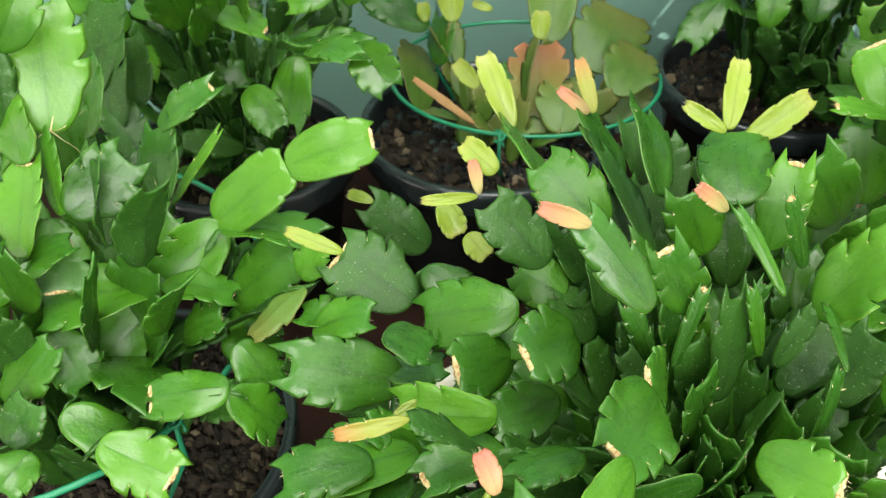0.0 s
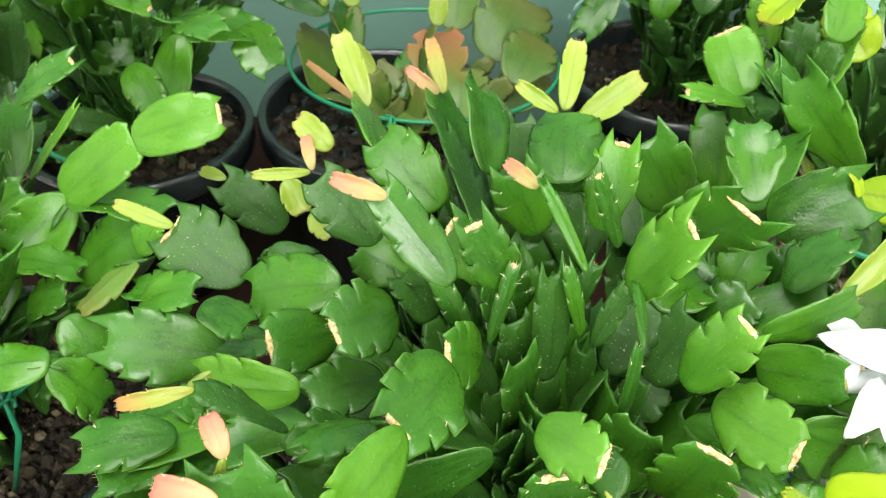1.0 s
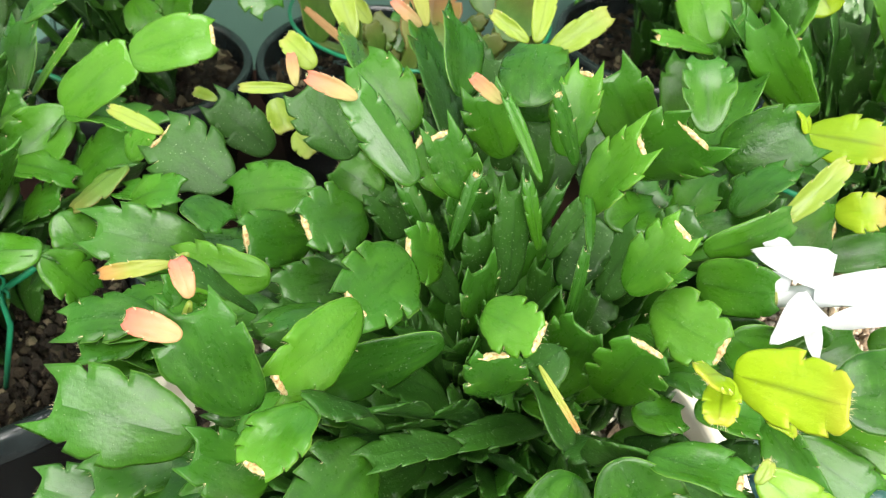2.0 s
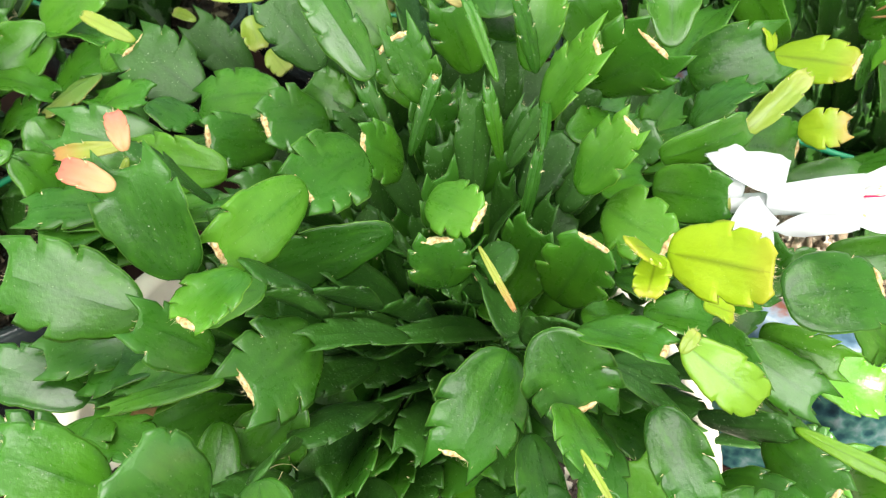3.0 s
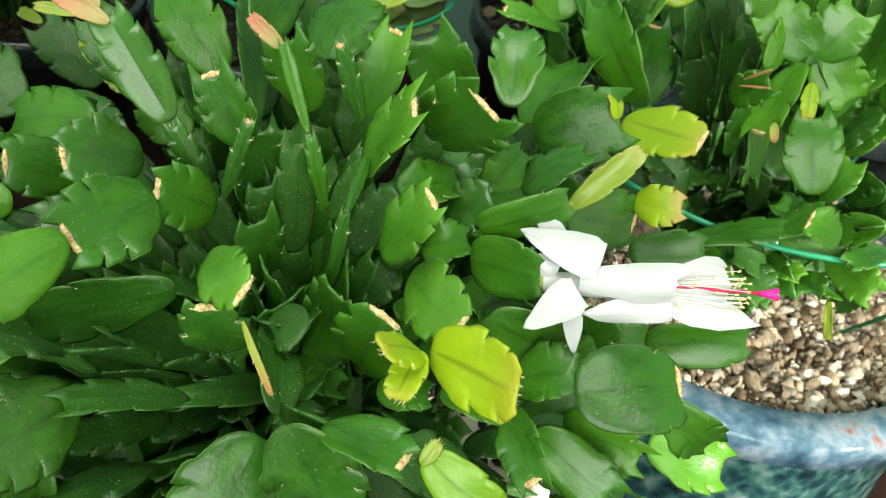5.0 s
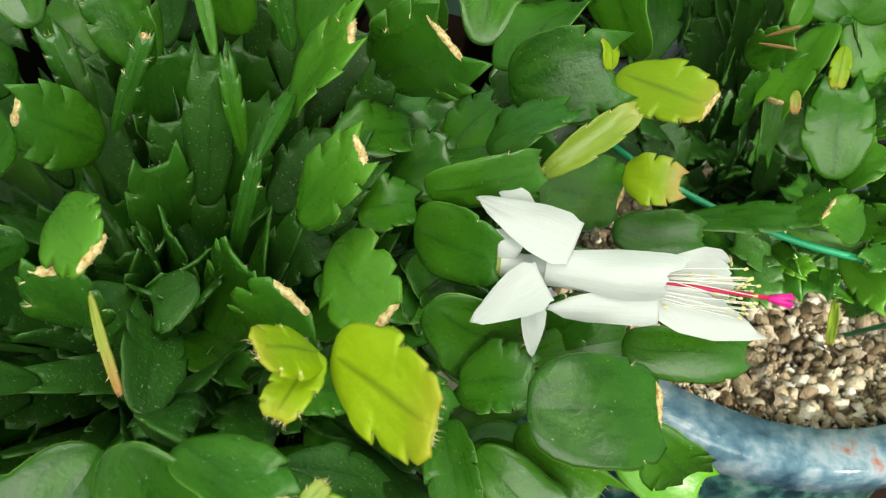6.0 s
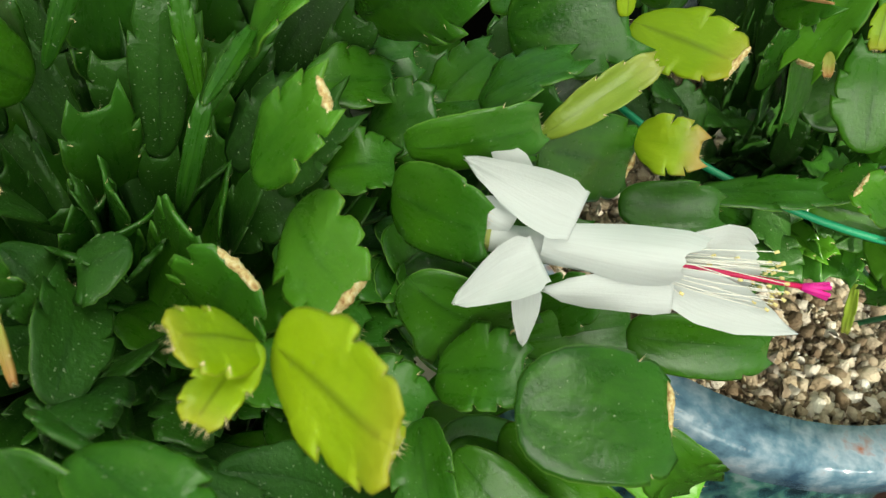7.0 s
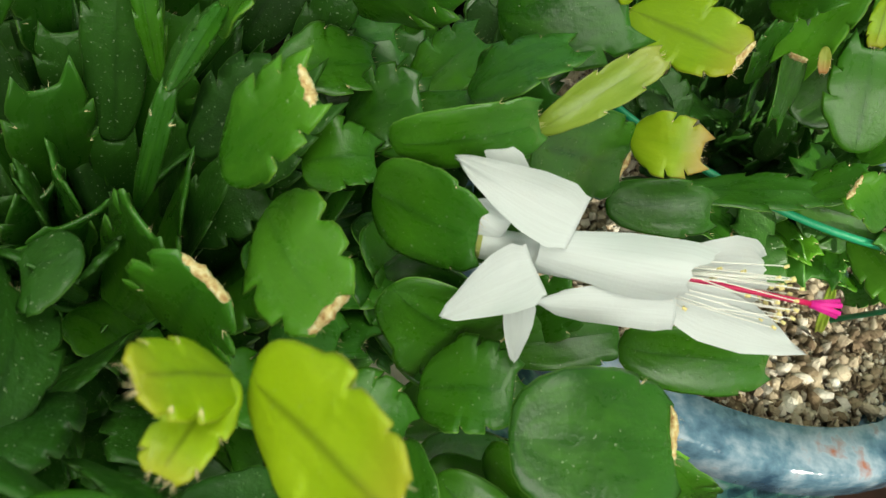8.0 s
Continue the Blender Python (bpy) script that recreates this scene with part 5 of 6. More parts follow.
seg(left, (-0.1622, 0.2304, 0.1737), (-0.1537, 0.2412, 0.1871), (-0.09, -0.75, 0.66), 0.0190, 'g')
seg(left, (-0.1489, 0.2229, 0.1799), (-0.1554, 0.2075, 0.1768), (0.07, -0.22, 0.97), 0.0190, 'g')
seg(left, (-0.1339, 0.3261, 0.1970), (-0.1188, 0.3342, 0.2067), (-0.09, -0.69, 0.71), 0.0190, 'g')
seg(left, (-0.1721, 0.3329, 0.2874), (-0.1585, 0.3401, 0.3121), (0.30, -0.95, 0.11), 0.0218, 'm', roots=True)
seg(left, (-0.1850, 0.2694, 0.2077), (-0.1674, 0.2821, 0.2231), (0.26, -0.87, 0.42), 0.0199, 'g')
seg(left, (-0.1061, 0.2820, 0.1807), (-0.0882, 0.2845, 0.1913), (-0.46, -0.31, 0.83), 0.0190, 'g')
seg(left, (-0.1866, 0.3176, 0.2363), (-0.1785, 0.3337, 0.2564), (-0.05, -0.77, 0.64), 0.0190, 'g')
seg(left, (-0.1698, 0.2790, 0.2112), (-0.1472, 0.2945, 0.2219), (-0.28, -0.23, 0.93), 0.0190, 'g')
seg(left, (-0.1167, 0.2911, 0.1683), (-0.1254, 0.3001, 0.1800), (0.73, -0.16, 0.67), 0.0190, 'g')
stalks(left, (*LEFT, 0.095), 0.03)
grow(left, (*LEFT, 0.095), 14, 0.15, (10, 55), 41, "ggw")

back_left = plant("holiday_cactus", (*BACKL, 0.105), "tall green holiday cactus drooping beside the wall")
seg(back_left, (-0.1847, 0.5117, 0.2236), (-0.1481, 0.5107, 0.2212), (0.05, -0.41, 0.91), 0.0227, 'm')
seg(back_left, (-0.1863, 0.5059, 0.2163), (-0.1762, 0.4861, 0.1910), (0.73, -0.37, 0.58), 0.0209, 'm')
seg(back_left, (-0.1349, 0.5065, 0.2252), (-0.1039, 0.5003, 0.2164), (0.20, -0.33, 0.92), 0.0203, 'm', scar=True)
seg(back_left, (-0.0830, 0.4792, 0.2115), (-0.0858, 0.4459, 0.1857), (-0.18, -0.59, 0.78), 0.0262, 'g')
seg(back_left, (-0.1102, 0.4674, 0.1975), (-0.0911, 0.4439, 0.1832), (-0.09, -0.57, 0.82), 0.0209, 'g')
seg(back_left, (-0.0999, 0.4968, 0.2020), (-0.0473, 0.4906, 0.2086), (-0.14, -0.18, 0.97), 0.0331, 'g', scar=True)
seg(back_left, (-0.0490, 0.4930, 0.2117), (-0.0302, 0.4689, 0.1967), (-0.19, -0.62, 0.76), 0.0252, 'g')
seg(back_left, (-0.0596, 0.4844, 0.2494), (-0.0842, 0.4782, 0.2424), (-0.06, -0.64, 0.76), 0.0190, 'm')
seg(back_left, (-0.1074, 0.5223, 0.2023), (-0.0798, 0.5207, 0.1993), (0.05, -0.62, 0.79), 0.0190, 'g')
seg(back_left, (-0.1520, 0.5023, 0.1784), (-0.1211, 0.5082, 0.1848), (0.08, -0.90, 0.43), 0.0207, 'g')
seg(back_left, (-0.1821, 0.5545, 0.1809), (-0.2117, 0.5608, 0.1898), (-0.01, -0.84, 0.55), 0.0258, 'g')
seg(back_left, (-0.2227, 0.5515, 0.1784), (-0.2191, 0.5722, 0.2044), (0.38, -0.75, 0.54), 0.0221, 'g')
seg(back_left, (-0.1400, 0.5302, 0.1811), (-0.1650, 0.5364, 0.1897), (-0.01, -0.83, 0.56), 0.0214, 'g')
seg(back_left, (-0.1778, 0.4322, 0.1874), (-0.1841, 0.4684, 0.2333), (-0.40, -0.75, 0.53), 0.0340, 'w')
seg(back_left, (-0.1725, 0.4594, 0.1893), (-0.1790, 0.4831, 0.2195), (-0.07, -0.79, 0.61), 0.0241, 'w')
seg(back_left, (-0.1901, 0.4453, 0.2044), (-0.1811, 0.4761, 0.2429), (-0.39, -0.67, 0.63), 0.0310, 'w')
seg(back_left, (-0.2363, 0.4445, 0.2048), (-0.2333, 0.4675, 0.2337), (0.11, -0.78, 0.61), 0.0230, 'w')
seg(back_left, (-0.1623, 0.4229, 0.1752), (-0.1809, 0.4417, 0.1995), (0.41, -0.54, 0.73), 0.0222, 'w')
seg(back_left, (-0.2116, 0.4297, 0.1853), (-0.2025, 0.4509, 0.2117), (-0.12, -0.75, 0.65), 0.0217, 'w')
stalks(back_left, (*BACKL, 0.105), 0.03)
grow(back_left, (*BACKL, 0.105), 26, 0.24, (8, 60), 7)

flat = plant("crenate_cactus", (*FLAT, 0.1), "reddish-green cactus with broad toothed pads in a black pot")
seg(flat, (0.0769, 0.6155, 0.1529), (0.0808, 0.6651, 0.1832), (-0.07, -0.52, 0.85), 0.0371, 'r')
seg(flat, (0.1014, 0.5673, 0.1557), (0.1259, 0.6126, 0.1799), (0.12, -0.52, 0.85), 0.0504, 'r')
seg(flat, (0.0642, 0.5406, 0.1231), (0.0651, 0.5773, 0.1695), (-0.09, -0.78, 0.62), 0.0401, 'R')
seg(flat, (0.1133, 0.5403, 0.1534), (0.1338, 0.5773, 0.1673), (0.17, -0.43, 0.89), 0.0357, 'r')
seg(flat, (-0.0167, 0.5486, 0.1359), (-0.0224, 0.5946, 0.1619), (0.67, -0.30, 0.68), 0.0330, 'r')
seg(flat, (-0.0016, 0.5678, 0.1596), (-0.0018, 0.5978, 0.1814), (-0.63, -0.46, 0.63), 0.0230, 'g')
seg(flat, (-0.0112, 0.5830, 0.1792), (-0.0505, 0.5961, 0.1969), (0.22, -0.50, 0.84), 0.0280, 'g')
seg(flat, (0.0060, 0.5862, 0.1826), (0.0021, 0.6034, 0.2044), (-0.03, -0.79, 0.62), 0.0175, 'y')
seg(flat, (0.0228, 0.5410, 0.1572), (0.0080, 0.5510, 0.1704), (-0.09, -0.84, 0.54), 0.0118, 'y')
seg(flat, (0.0207, 0.5088, 0.1488), (-0.0187, 0.5258, 0.1715), (-0.05, -0.84, 0.54), 0.0054, 'o')
seg(flat, (0.0783, 0.5236, 0.1335), (0.0824, 0.5634, 0.1513), (-0.07, -0.40, 0.91), 0.0345, 'r')
seg(flat, (0.0410, 0.5572, 0.1287), (0.0493, 0.5856, 0.1482), (0.05, -0.58, 0.82), 0.0234, 'g')
seg(flat, (-0.0131, 0.5854, 0.1822), (-0.0151, 0.5936, 0.1927), (0.00, -0.79, 0.62), 0.0092, 'y')
seg(flat, (0.0633, 0.5616, 0.1820), (0.0644, 0.5731, 0.1964), (-0.08, -0.78, 0.62), 0.0126, 'y')
seg(flat, (0.0319, 0.5732, 0.1976), (0.0189, 0.5753, 0.2006), (-0.05, -0.91, 0.41), 0.0059, 'y')
seg(flat, (0.1092, 0.5473, 0.1302), (0.1339, 0.5643, 0.1509), (-0.01, -0.77, 0.64), 0.0343, 'r')
seg(flat, (0.0178, 0.5531, 0.1244), (0.0332, 0.5715, 0.1470), (0.05, -0.79, 0.61), 0.0233, 'r')
stalks(flat, (*FLAT, 0.1), 0.03, "r")

back_right = plant("holiday_cactus", (*BACKR, 0.1), "tall upright green cactus by the wall")
seg(back_right, (0.1781, 0.5619, 0.2108), (0.1568, 0.5440, 0.1889), (-0.31, -0.57, 0.76), 0.0219, 'g')
seg(back_right, (0.1911, 0.3448, 0.2587), (0.1823, 0.3608, 0.2788), (-0.34, -0.80, 0.49), 0.0235, 'm', scar=True, broad=True)
seg(back_right, (0.1919, 0.3422, 0.2554), (0.1669, 0.3449, 0.2585), (0.10, -0.18, 0.98), 0.0120, 'm', scar=True)
seg(back_right, (0.2253, 0.3277, 0.2372), (0.1987, 0.3431, 0.2727), (0.52, -0.57, 0.64), 0.0229, 'g')
seg(back_right, (0.2251, 0.3470, 0.2618), (0.2352, 0.3617, 0.2804), (-0.78, -0.21, 0.59), 0.0190, 'm')
seg(back_right, (0.2137, 0.3712, 0.2923), (0.1999, 0.3632, 0.2821), (-0.57, -0.07, 0.82), 0.0190, 'Y')
seg(back_right, (0.2238, 0.3501, 0.2818), (0.2291, 0.3629, 0.2981), (0.21, -0.80, 0.56), 0.0190, 'm')
seg(back_right, (0.2436, 0.3552, 0.2723), (0.2291, 0.3682, 0.2886), (-0.38, -0.86, 0.34), 0.0211, 'Y')
seg(back_right, (0.2175, 0.3302, 0.2404), (0.2200, 0.3244, 0.2330), (-0.38, -0.79, 0.49), 0.0052, 'y')
seg(back_right, (0.2268, 0.3519, 0.2357), (0.2300, 0.3657, 0.2532), (0.39, -0.76, 0.53), 0.0190, 'g', scar=True)
seg(back_right, (0.2559, 0.5184, 0.1705), (0.2589, 0.5287, 0.1997), (-0.36, -0.87, 0.34), 0.0209, 'g')
seg(back_right, (0.2245, 0.5256, 0.2121), (0.2278, 0.5327, 0.2373), (-0.32, -0.90, 0.29), 0.0201, 'g')
seg(back_right, (0.2693, 0.5223, 0.1916), (0.2617, 0.5320, 0.2201), (-0.33, -0.92, 0.23), 0.0205, 'm')
seg(back_right, (0.2032, 0.5421, 0.2007), (0.2071, 0.5498, 0.2267), (-0.28, -0.91, 0.31), 0.0191, 'g')
seg(back_right, (0.2778, 0.4979, 0.1930), (0.2798, 0.5051, 0.2182), (-0.41, -0.87, 0.28), 0.0197, 'g')
seg(back_right, (0.2797, 0.5010, 0.1646), (0.2720, 0.5090, 0.1909), (-0.32, -0.93, 0.19), 0.0205, 'g')
stalks(back_right, (BACKR[0] + 0.02, BACKR[1] - 0.02, 0.1), 0.03)
grow(back_right, (*BACKR, 0.1), 34, 0.26, (3, 40), 9)
grow(back_right, (BACKR[0] + 0.05, BACKR[1] - 0.03, 0.1), 14, 0.27, (12, 45), 10, "ggm", (-0.9, 0.6))

blue = plant("holiday_cactus", (*BLUE, 0.1), "arching green cactus with yellow tips in the glazed pot")
seg(blue, (0.2981, 0.3464, 0.2600), (0.2845, 0.3258, 0.2349), (-0.81, -0.15, 0.56), 0.0218, 'm', scar=True)
seg(blue, (0.2830, 0.3430, 0.2553), (0.2879, 0.3562, 0.2713), (0.58, -0.71, 0.41), 0.0151, 'm')
seg(blue, (0.3034, 0.3397, 0.2056), (0.3253, 0.3569, 0.2271), (-0.18, -0.67, 0.72), 0.0271, 'g')
seg(blue, (0.2613, 0.2864, 0.1998), (0.3010, 0.2933, 0.2097), (-0.26, 0.09, 0.96), 0.0181, 'g')
seg(blue, (0.3032, 0.3488, 0.2632), (0.3134, 0.3531, 0.2843), (-0.40, -0.84, 0.36), 0.0224, 'm')
seg(blue, (0.2261, 0.3253, 0.2369), (0.1987, 0.3414, 0.2705), (0.57, -0.45, 0.68), 0.0255, 'g')
seg(blue, (0.2367, 0.3422, 0.2264), (0.2352, 0.3654, 0.2541), (0.34, -0.71, 0.62), 0.0224, 'g', scar=True)
seg(blue, (0.3044, 0.3489, 0.2634), (0.2797, 0.3591, 0.2744), (-0.24, -0.92, 0.32), 0.0222, 'm')
seg(blue, (0.3043, 0.3497, 0.2643), (0.3218, 0.3382, 0.2513), (-0.33, -0.88, 0.34), 0.0222, 'm')
seg(blue, (0.3146, 0.2757, 0.2205), (0.3019, 0.2808, 0.2259), (0.20, -0.44, 0.88), 0.0190, 'm', scar=True)
seg(blue, (0.3539, 0.3223, 0.1534), (0.3672, 0.3228, 0.1235), (-0.23, -0.97, -0.12), 0.0046, 'y')
seg(blue, (0.2814, 0.3358, 0.2155), (0.2750, 0.3315, 0.2413), (0.62, -0.78, 0.02), 0.0155, 'g')
seg(blue, (0.3233, 0.3175, 0.2111), (0.3332, 0.3297, 0.2261), (-0.75, -0.18, 0.64), 0.0190, 'm')
# The w pads from here colour in the shade of the recess behind the flower.
seg(blue, (0.3036, 0.2976, 0.1838), (0.2836, 0.2934, 0.1935), (0.47, -0.39, 0.79), 0.0190, 'w')
seg(blue, (0.3280, 0.3103, 0.1927), (0.3064, 0.3222, 0.2036), (0.24, -0.38, 0.89), 0.0190, 'g')
seg(blue, (0.2883, 0.2977, 0.1846), (0.3012, 0.2794, 0.1808), (0.00, -0.20, 0.98), 0.0190, 'w')
seg(blue, (0.2990, 0.2914, 0.2078), (0.3178, 0.3004, 0.2186), (-0.54, 0.12, 0.84), 0.0190, 'g')
seg(blue, (0.2629, 0.2906, 0.1897), (0.2843, 0.2880, 0.1885), (0.05, -0.03, 1.00), 0.0190, 'g', scar=True)
seg(blue, (0.2556, 0.3320, 0.1832), (0.2361, 0.3419, 0.1920), (0.03, -0.64, 0.77), 0.0190, 'w')
seg(blue, (0.2668, 0.3320, 0.1841), (0.2534, 0.3419, 0.2007), (0.16, -0.79, 0.60), 0.0190, 'w')
seg(blue, (0.3176, 0.3108, 0.1658), (0.3270, 0.3131, 0.1834), (-0.88, -0.03, 0.48), 0.0190, 'w')
seg(blue, (0.3315, 0.3097, 0.1656), (0.3412, 0.3105, 0.1817), (-0.86, 0.02, 0.51), 0.0190, 'w')
seg(blue, (0.3370, 0.3099, 0.1808), (0.3171, 0.3163, 0.1859), (0.16, -0.26, 0.95), 0.0190, 'w')
seg(blue, (0.3068, 0.3086, 0.1772), (0.3208, 0.2977, 0.1813), (-0.20, 0.11, 0.97), 0.0159, 'm')
seg(blue, (0.3017, 0.2991, 0.1522), (0.2918, 0.3019, 0.1689), (0.65, -0.58, 0.48), 0.0186, 'w')
seg(blue, (0.3498, 0.3091, 0.1665), (0.3309, 0.3029, 0.1729), (0.30, 0.08, 0.95), 0.0149, 'g', scar=True)
seg(blue, (0.2410, 0.3489, 0.1853), (0.2424, 0.3637, 0.2010), (0.08, -0.73, 0.68), 0.0190, 'w')
seg(blue, (0.3080, 0.3070, 0.1934), (0.2786, 0.3105, 0.1798), (-0.35, -0.75, 0.56), 0.0174, 'g')
seg(blue, (0.3059, 0.3091, 0.1943), (0.3335, 0.2996, 0.2027), (-0.42, -0.72, 0.55), 0.0160, 'g')
seg(blue, (0.3064, 0.3197, 0.1748), (0.3121, 0.2899, 0.1738), (-0.63, -0.15, 0.76), 0.0207, 'g')
seg(blue, (0.3348, 0.3111, 0.1891), (0.3477, 0.2856, 0.1896), (-0.71, -0.35, 0.61), 0.0179, 'm')
seg(blue, (0.2989, 0.3280, 0.1655), (0.2887, 0.3040, 0.1566), (-0.16, -0.28, 0.95), 0.0162, 'w')
seg(blue, (0.3367, 0.2886, 0.2247), (0.3277, 0.3039, 0.2063), (-0.88, -0.46, 0.05), 0.0136, 'g')
seg(blue, (0.3347, 0.3215, 0.1782), (0.3279, 0.2959, 0.1745), (-0.36, -0.04, 0.93), 0.0151, 'g')
seg(blue, (0.3519, 0.3013, 0.2031), (0.3311, 0.2876, 0.2012), (-0.00, -0.14, 0.99), 0.0128, 'g')
seg(blue, (0.3127, 0.3091, 0.2191), (0.3056, 0.3287, 0.2447), (-0.39, -0.78, 0.49), 0.0234, 'g')
seg(blue, (0.3551, 0.3012, 0.1827), (0.3512, 0.3094, 0.1596), (-0.86, -0.51, -0.04), 0.0127, 'g')
seg(blue, (0.3428, 0.3092, 0.2253), (0.3374, 0.3318, 0.2126), (-0.98, -0.15, 0.14), 0.0147, 'g')
seg(blue, (0.2696, 0.3344, 0.2441), (0.2765, 0.3178, 0.2627), (-0.85, -0.51, -0.14), 0.0140, 'g')
seg(blue, (0.2687, 0.3247, 0.2586), (0.2750, 0.3172, 0.2690), (-0.75, -0.66, -0.01), 0.0013, 'o')
seg(blue, (0.2675, 0.3239, 0.2558), (0.2762, 0.3136, 0.2626), (-0.81, -0.54, 0.21), 0.0011, 'o')
seg(blue, (0.2890, 0.3446, 0.2332), (0.2921, 0.3285, 0.2091), (0.62, -0.61, 0.49), 0.0166, 'g')
seg(blue, (0.2856, 0.3172, 0.2456), (0.2862, 0.3097, 0.2412), (-0.48, -0.47, 0.74), 0.0037, 'q')
seg(blue, (0.2957, 0.3240, 0.2632), (0.2945, 0.3104, 0.2545), (-0.45, -0.45, 0.77), 0.0067, 'Y')
stalks(blue, (BLUE[0] + 0.01, 0.425, 0.1), 0.025)
grow(blue, (BLUE[0] + 0.01, 0.47, 0.1), 18, 0.13, (8, 45), 62, "w", (0.5, 2.6))
grow(blue, (BLUE[0] + 0.02, 0.43, 0.1), 16, 0.19, (4, 35), 12)

far_right = plant("holiday_cactus", (*FARR, 0.1), "dense dark green cactus in the corner by the wall")
grow(far_right, (*FARR, 0.1), 36, 0.25, (3, 42), 15)

for owner, (v0, f0, u0) in bundles.items():
    inner = child("old_stem", uv_solid("old_stem", v0, f0, u0, OLD_SHADED), owner)
    tagged(inner, "crowded older dark green stem segments", kind="stuff")

# the open flower
BACK = ((0.0, 0.82), (0.1, 1.0), (0.35, 0.92), (0.6, 0.68), (0.8, 0.45), (0.92, 0.3), (1.0, 0.06))
BLADE = ((0.0, 0.85), (0.1, 1.0), (0.65, 0.92), (0.86, 0.62), (1.0, 0.12))
SPOON = ((0.0, 0.35), (0.3, 0.74), (0.68, 1.0), (0.88, 0.88), (0.97, 0.6), (1.0, 0.42))
WRAP = ((0.0, 0.5), (0.2, 0.66), (0.6, 0.92), (0.9, 1.0), (1.0, 0.86))
LANCE = ((0.0, 0.6), (0.3, 1.0), (0.6, 0.86), (0.85, 0.42), (1.0, 0.03))


def petal(owner, base, tip, normal, width, form, curl=0.0, fold=0.0, cross=0.2, skew=0.0, corner=0.0):
    """A thin petal. With a fold its root runs under the blade and turns over in a round edge."""
    base, tip, normal = Vector(base), Vector(tip), Vector(normal).normalized()
    y = tip - base
    L = y.length
    y.normalize()
    x = y.cross(normal).normalized()
    z = x.cross(y)
    us, ws = zip(*form)
    line = []                  # along, height, width, place along the petal
    if fold:
        line += [(L * f, -2 * fold, ws[0] * (1 - 0.9 * f), -f) for f in (0.34, 0.2, 0.08)]
        line += [(-fold * math.sin(a), -fold + fold * math.cos(a), ws[0], 0.0) for a in (3.14, 2.5, 1.9, 1.3, 0.8, 0.4)]
    line += [(L * u, 0.0, float(np.interp(u, us, ws)), u) for u in [i / 22 for i in range(23)]]
    nc, ph = 13, rng.uniform(0, 6.28)
    verts, uvs, faces = [], [], []
    for side in (1, -1):
        for d, h, w, u in line:
            up = max(u, 0.0)
            half = width / 2 * w
            for j in range(nc):
                v = -1 + 2 * j / (nc - 1)
                px = v * half + skew * width * up * up
                py = d + corner * L * up ** 4 * max(0.0, -v) ** 1.5 + 0.035 * L * up * math.cos(6 * v + ph) * abs(v) + 0.02 * L * up * math.sin(11 * v + 2 * ph)
                pz = h + curl * L * up * up + cross * half * (v * v - 0.3) * (1 if u >= 0 else -1)
                pz += 0.045 * width * math.sin(5 * up + ph + 2 * v) + 0.07 * width * up * v * v * math.sin(9 * up + 2 * ph + v) + side * 0.00022 * (1 - v * v)
                verts.append(base + x * px + y * py + z * pz)
                uvs.append((v * 0.5 + 0.5, up))
    o = len(line) * nc
    for i in range(len(line) - 1):
        for j in range(nc - 1):
            a = i * nc + j
            faces.append((a, a + 1, a + nc + 1, a + nc))
            faces.append((o + a, o + a + nc, o + a + nc + 1, o + a + 1))
    return child("petal", uv_solid("petal", verts, faces, uvs, PETAL), owner)


E0, E2 = Vector((0.1857, 0.1976, 0.2422)), Vector((0.2544, 0.1973, 0.2543))
flower = plant("cactus_flower", E0, "open white flower with a crimson style and magenta stigma", "flower")
axis = (E2 - E0).normalized()
FACE = Vector((-0.125, -0.712, 0.691))
child("ovary", tube("ovary", [E0 - axis * 0.0034, E0 - axis * 0.0024, E0 - axis * 0.001, E0 + axis * 0.0015], 0.003, YELLOW, 14, ends=(0.0016, 0.0031)), flower, Matrix(), "yellow-green swelling at the flower's base")
child("flower_tube", tube("flower_tube", [E0 + (E2 - E0) * q - FACE * (0.012 * q) for q in (-0.01, 0.03, 0.08, 0.16, 0.26, 0.4, 0.5)], 0.004, PETAL, 20, ends=(0.0028, 0.0046)), flower)
petal(flower, (0.1975, 0.1955, 0.2482), (0.2262, 0.1950, 0.2537), FACE, 0.0134, WRAP, 0.02, 0.0, -0.62, 0.0, 0.22)
petal(flower, (0.1990, 0.2020, 0.2400), (0.2250, 0.2035, 0.2460), FACE, 0.0120, WRAP, 0.02, 0.0, 0.3, 0.0, 0.1)
petal(flower, (0.2020, 0.1994, 0.2541), (0.1777, 0.2058, 0.2529), (-0.3, -0.72, 0.62), 0.0136, BACK, 0.12, 0.0012, 0.32, 0.1)
petal(flower, (0.1914, 0.2076, 0.2536), (0.1814, 0.2128, 0.2557), FACE, 0.0066, LANCE, 0.05, 0.0008, 0.2)
petal(flower, (0.1968, 0.1906, 0.2464), (0.1817, 0.1825, 0.2375), (-0.3, -0.7, 0.65), 0.0128, BACK, 0.1, 0.0012, 0.35, -0.14)
petal(flower, (0.1971, 0.1880, 0.2401), (0.1992, 0.1791, 0.2327), (0.0, -0.75, 0.66), 0.0066, BACK, -0.06, 0.0009, 0.3)
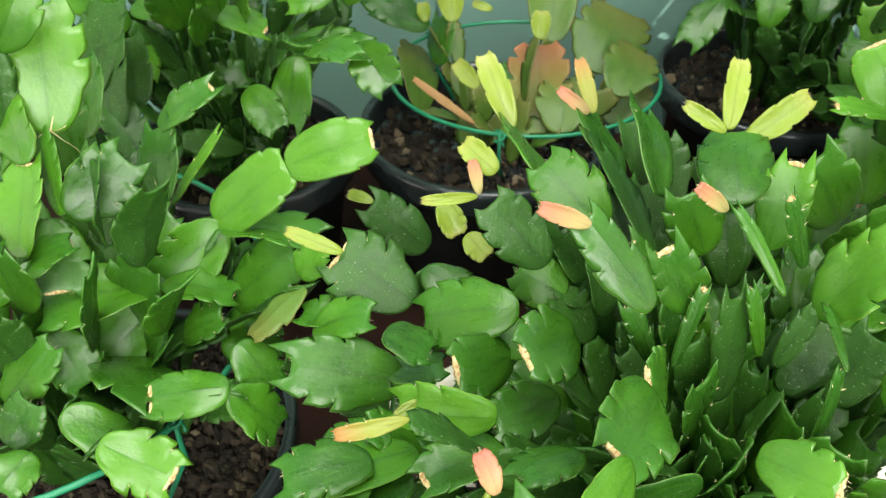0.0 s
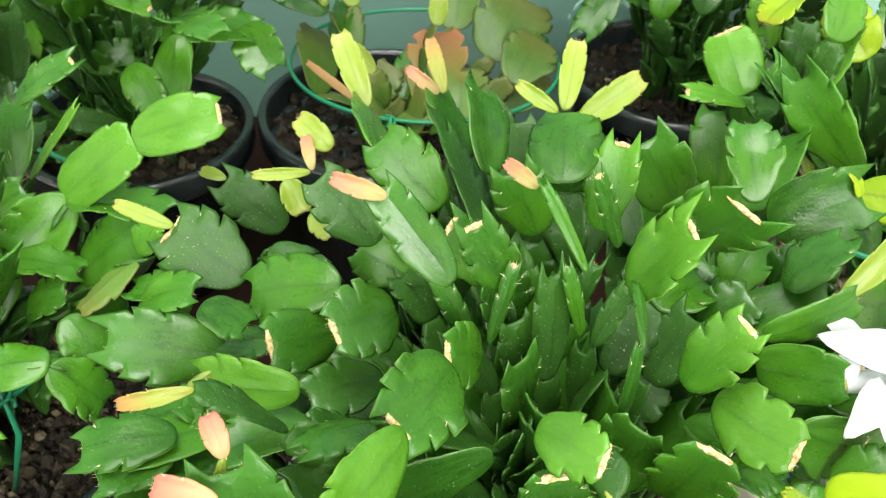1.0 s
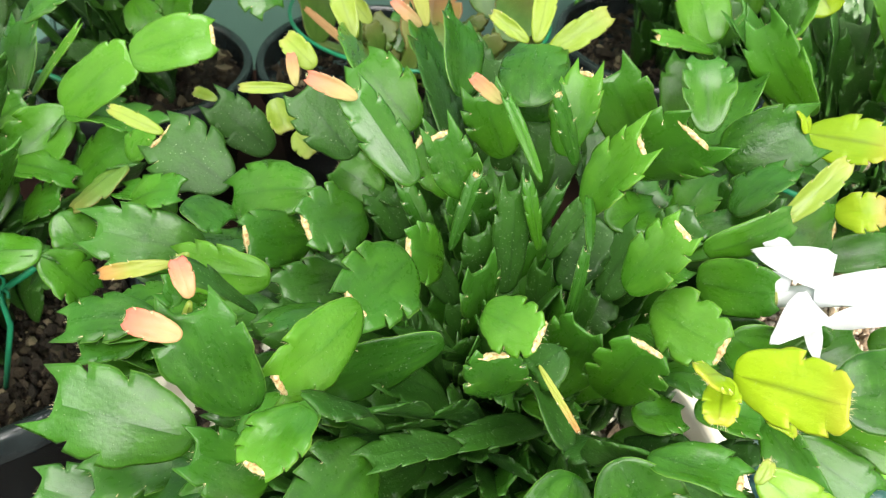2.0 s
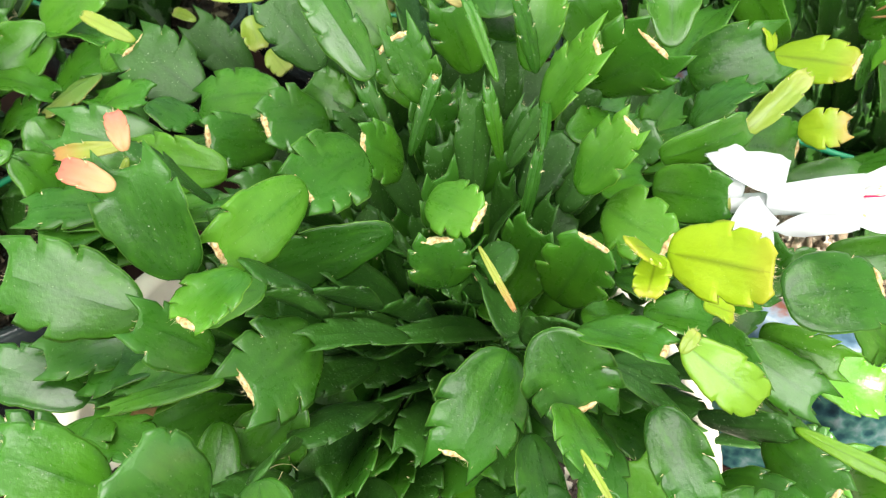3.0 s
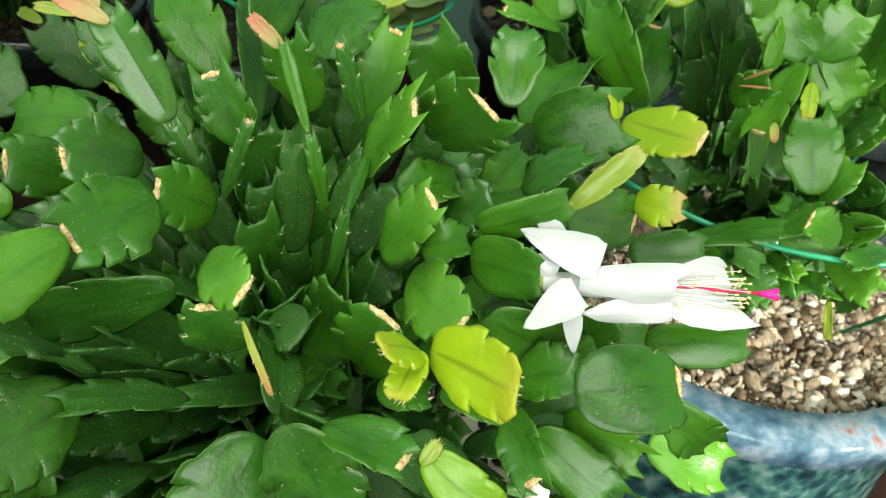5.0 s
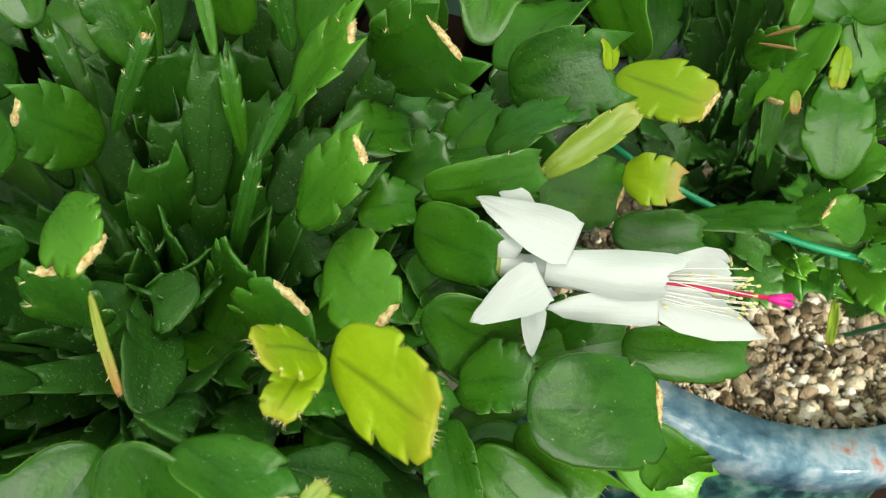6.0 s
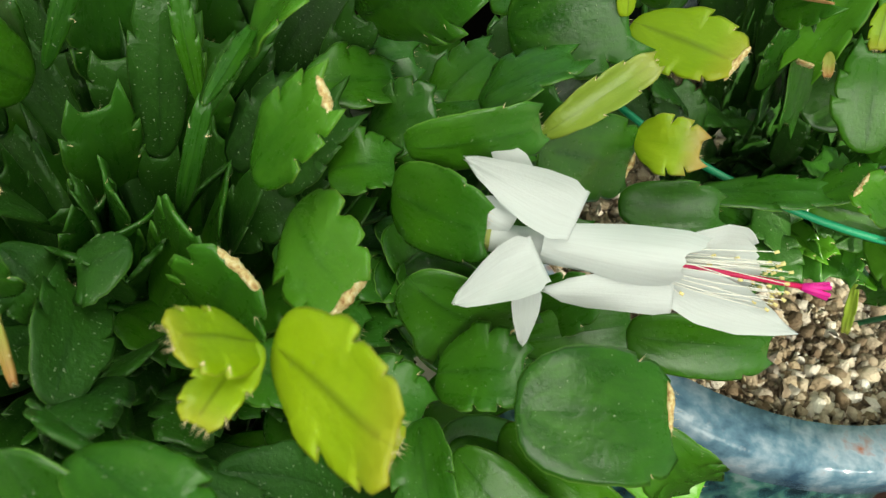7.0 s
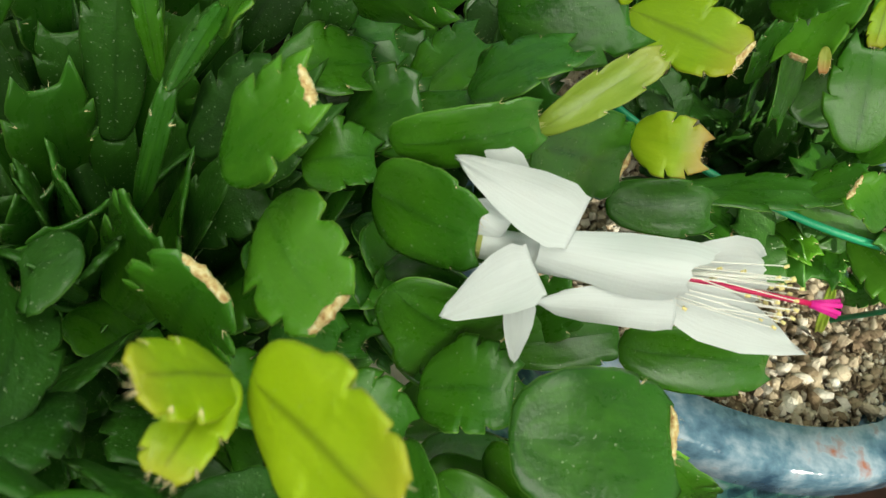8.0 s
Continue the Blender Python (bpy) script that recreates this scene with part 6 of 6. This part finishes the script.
petal(flower, (0.1899, 0.1985, 0.2468), (0.1812, 0.2000, 0.2483), FACE, 0.0082, BLADE, 0.18, 0.001, -0.4)
petal(flower, (0.2265, 0.1914, 0.2460), (0.2010, 0.1908, 0.2398), (-0.05, -0.8, 0.6), 0.0086, BLADE, 0.03, 0.0012, -0.3, -0.1)
petal(flower, (0.2235, 0.2000, 0.2480), (0.2440, 0.2032, 0.2538), FACE, 0.0142, SPOON, 0.03, 0.0, 0.3)
petal(flower, (0.2250, 0.1948, 0.2462), (0.2540, 0.1912, 0.2480), (-0.2, -0.75, 0.62), 0.0118, LANCE, 0.06, 0.0, 0.35, 0.06)
child("style", tube("style", [E0 + (E2 - E0) * q + Vector((0, 0, 0.0008 * math.sin(3 * q))) for q in (0.45, 0.6, 0.72, 0.85, 1.0)], 0.0006, MAGENTA, 10), flower, Matrix(), "crimson style")
s1 = axis.orthogonal().normalized()
s2 = axis.cross(s1)
for k in range(6):
    a = 2 * math.pi * k / 6
    o = s1 * math.cos(a) + s2 * math.sin(a)
    child("stigma_lobe", tube("stigma_lobe", [E2 - axis * 0.001, E2 + axis * 0.0018 + o * 0.0008, E2 + axis * 0.0046 + o * 0.0016], 0.0008, STIGMA, 8, ends=(0.0008, 0.0005)), flower, Matrix(), "magenta stigma lobe")
fr = random.Random(21)
UPW = (axis.cross(Vector((0, 0, 1)))).cross(axis).normalized()
for k in range(46):
    a, r = fr.uniform(0, 6.283), fr.uniform(0.002, 0.0056)
    o = s1 * math.cos(a) + s2 * math.sin(a)
    q = fr.choice((0.62, 0.7, 0.78, 0.84, 0.86, 0.87, 0.88, 0.89, 0.9, 0.91, 0.92))
    end = E0 + (E2 - E0) * q + o * r - UPW * fr.uniform(-0.002, 0.003)
    child("filament", tube("filament", [E0 + (E2 - E0) * 0.5 + o * r * 0.5, E0 + (E2 - E0) * (q * 0.5 + 0.25) + o * r * 0.9, end], 0.00012, FILAMENT, 5), flower)
    child("anther", tube("anther", [end - o * 0.0003, end + axis * 0.0005, end + axis * 0.0009 + o * 0.0002], 0.00036, ANTHER, 6), flower, Matrix(), "pale yellow anther")
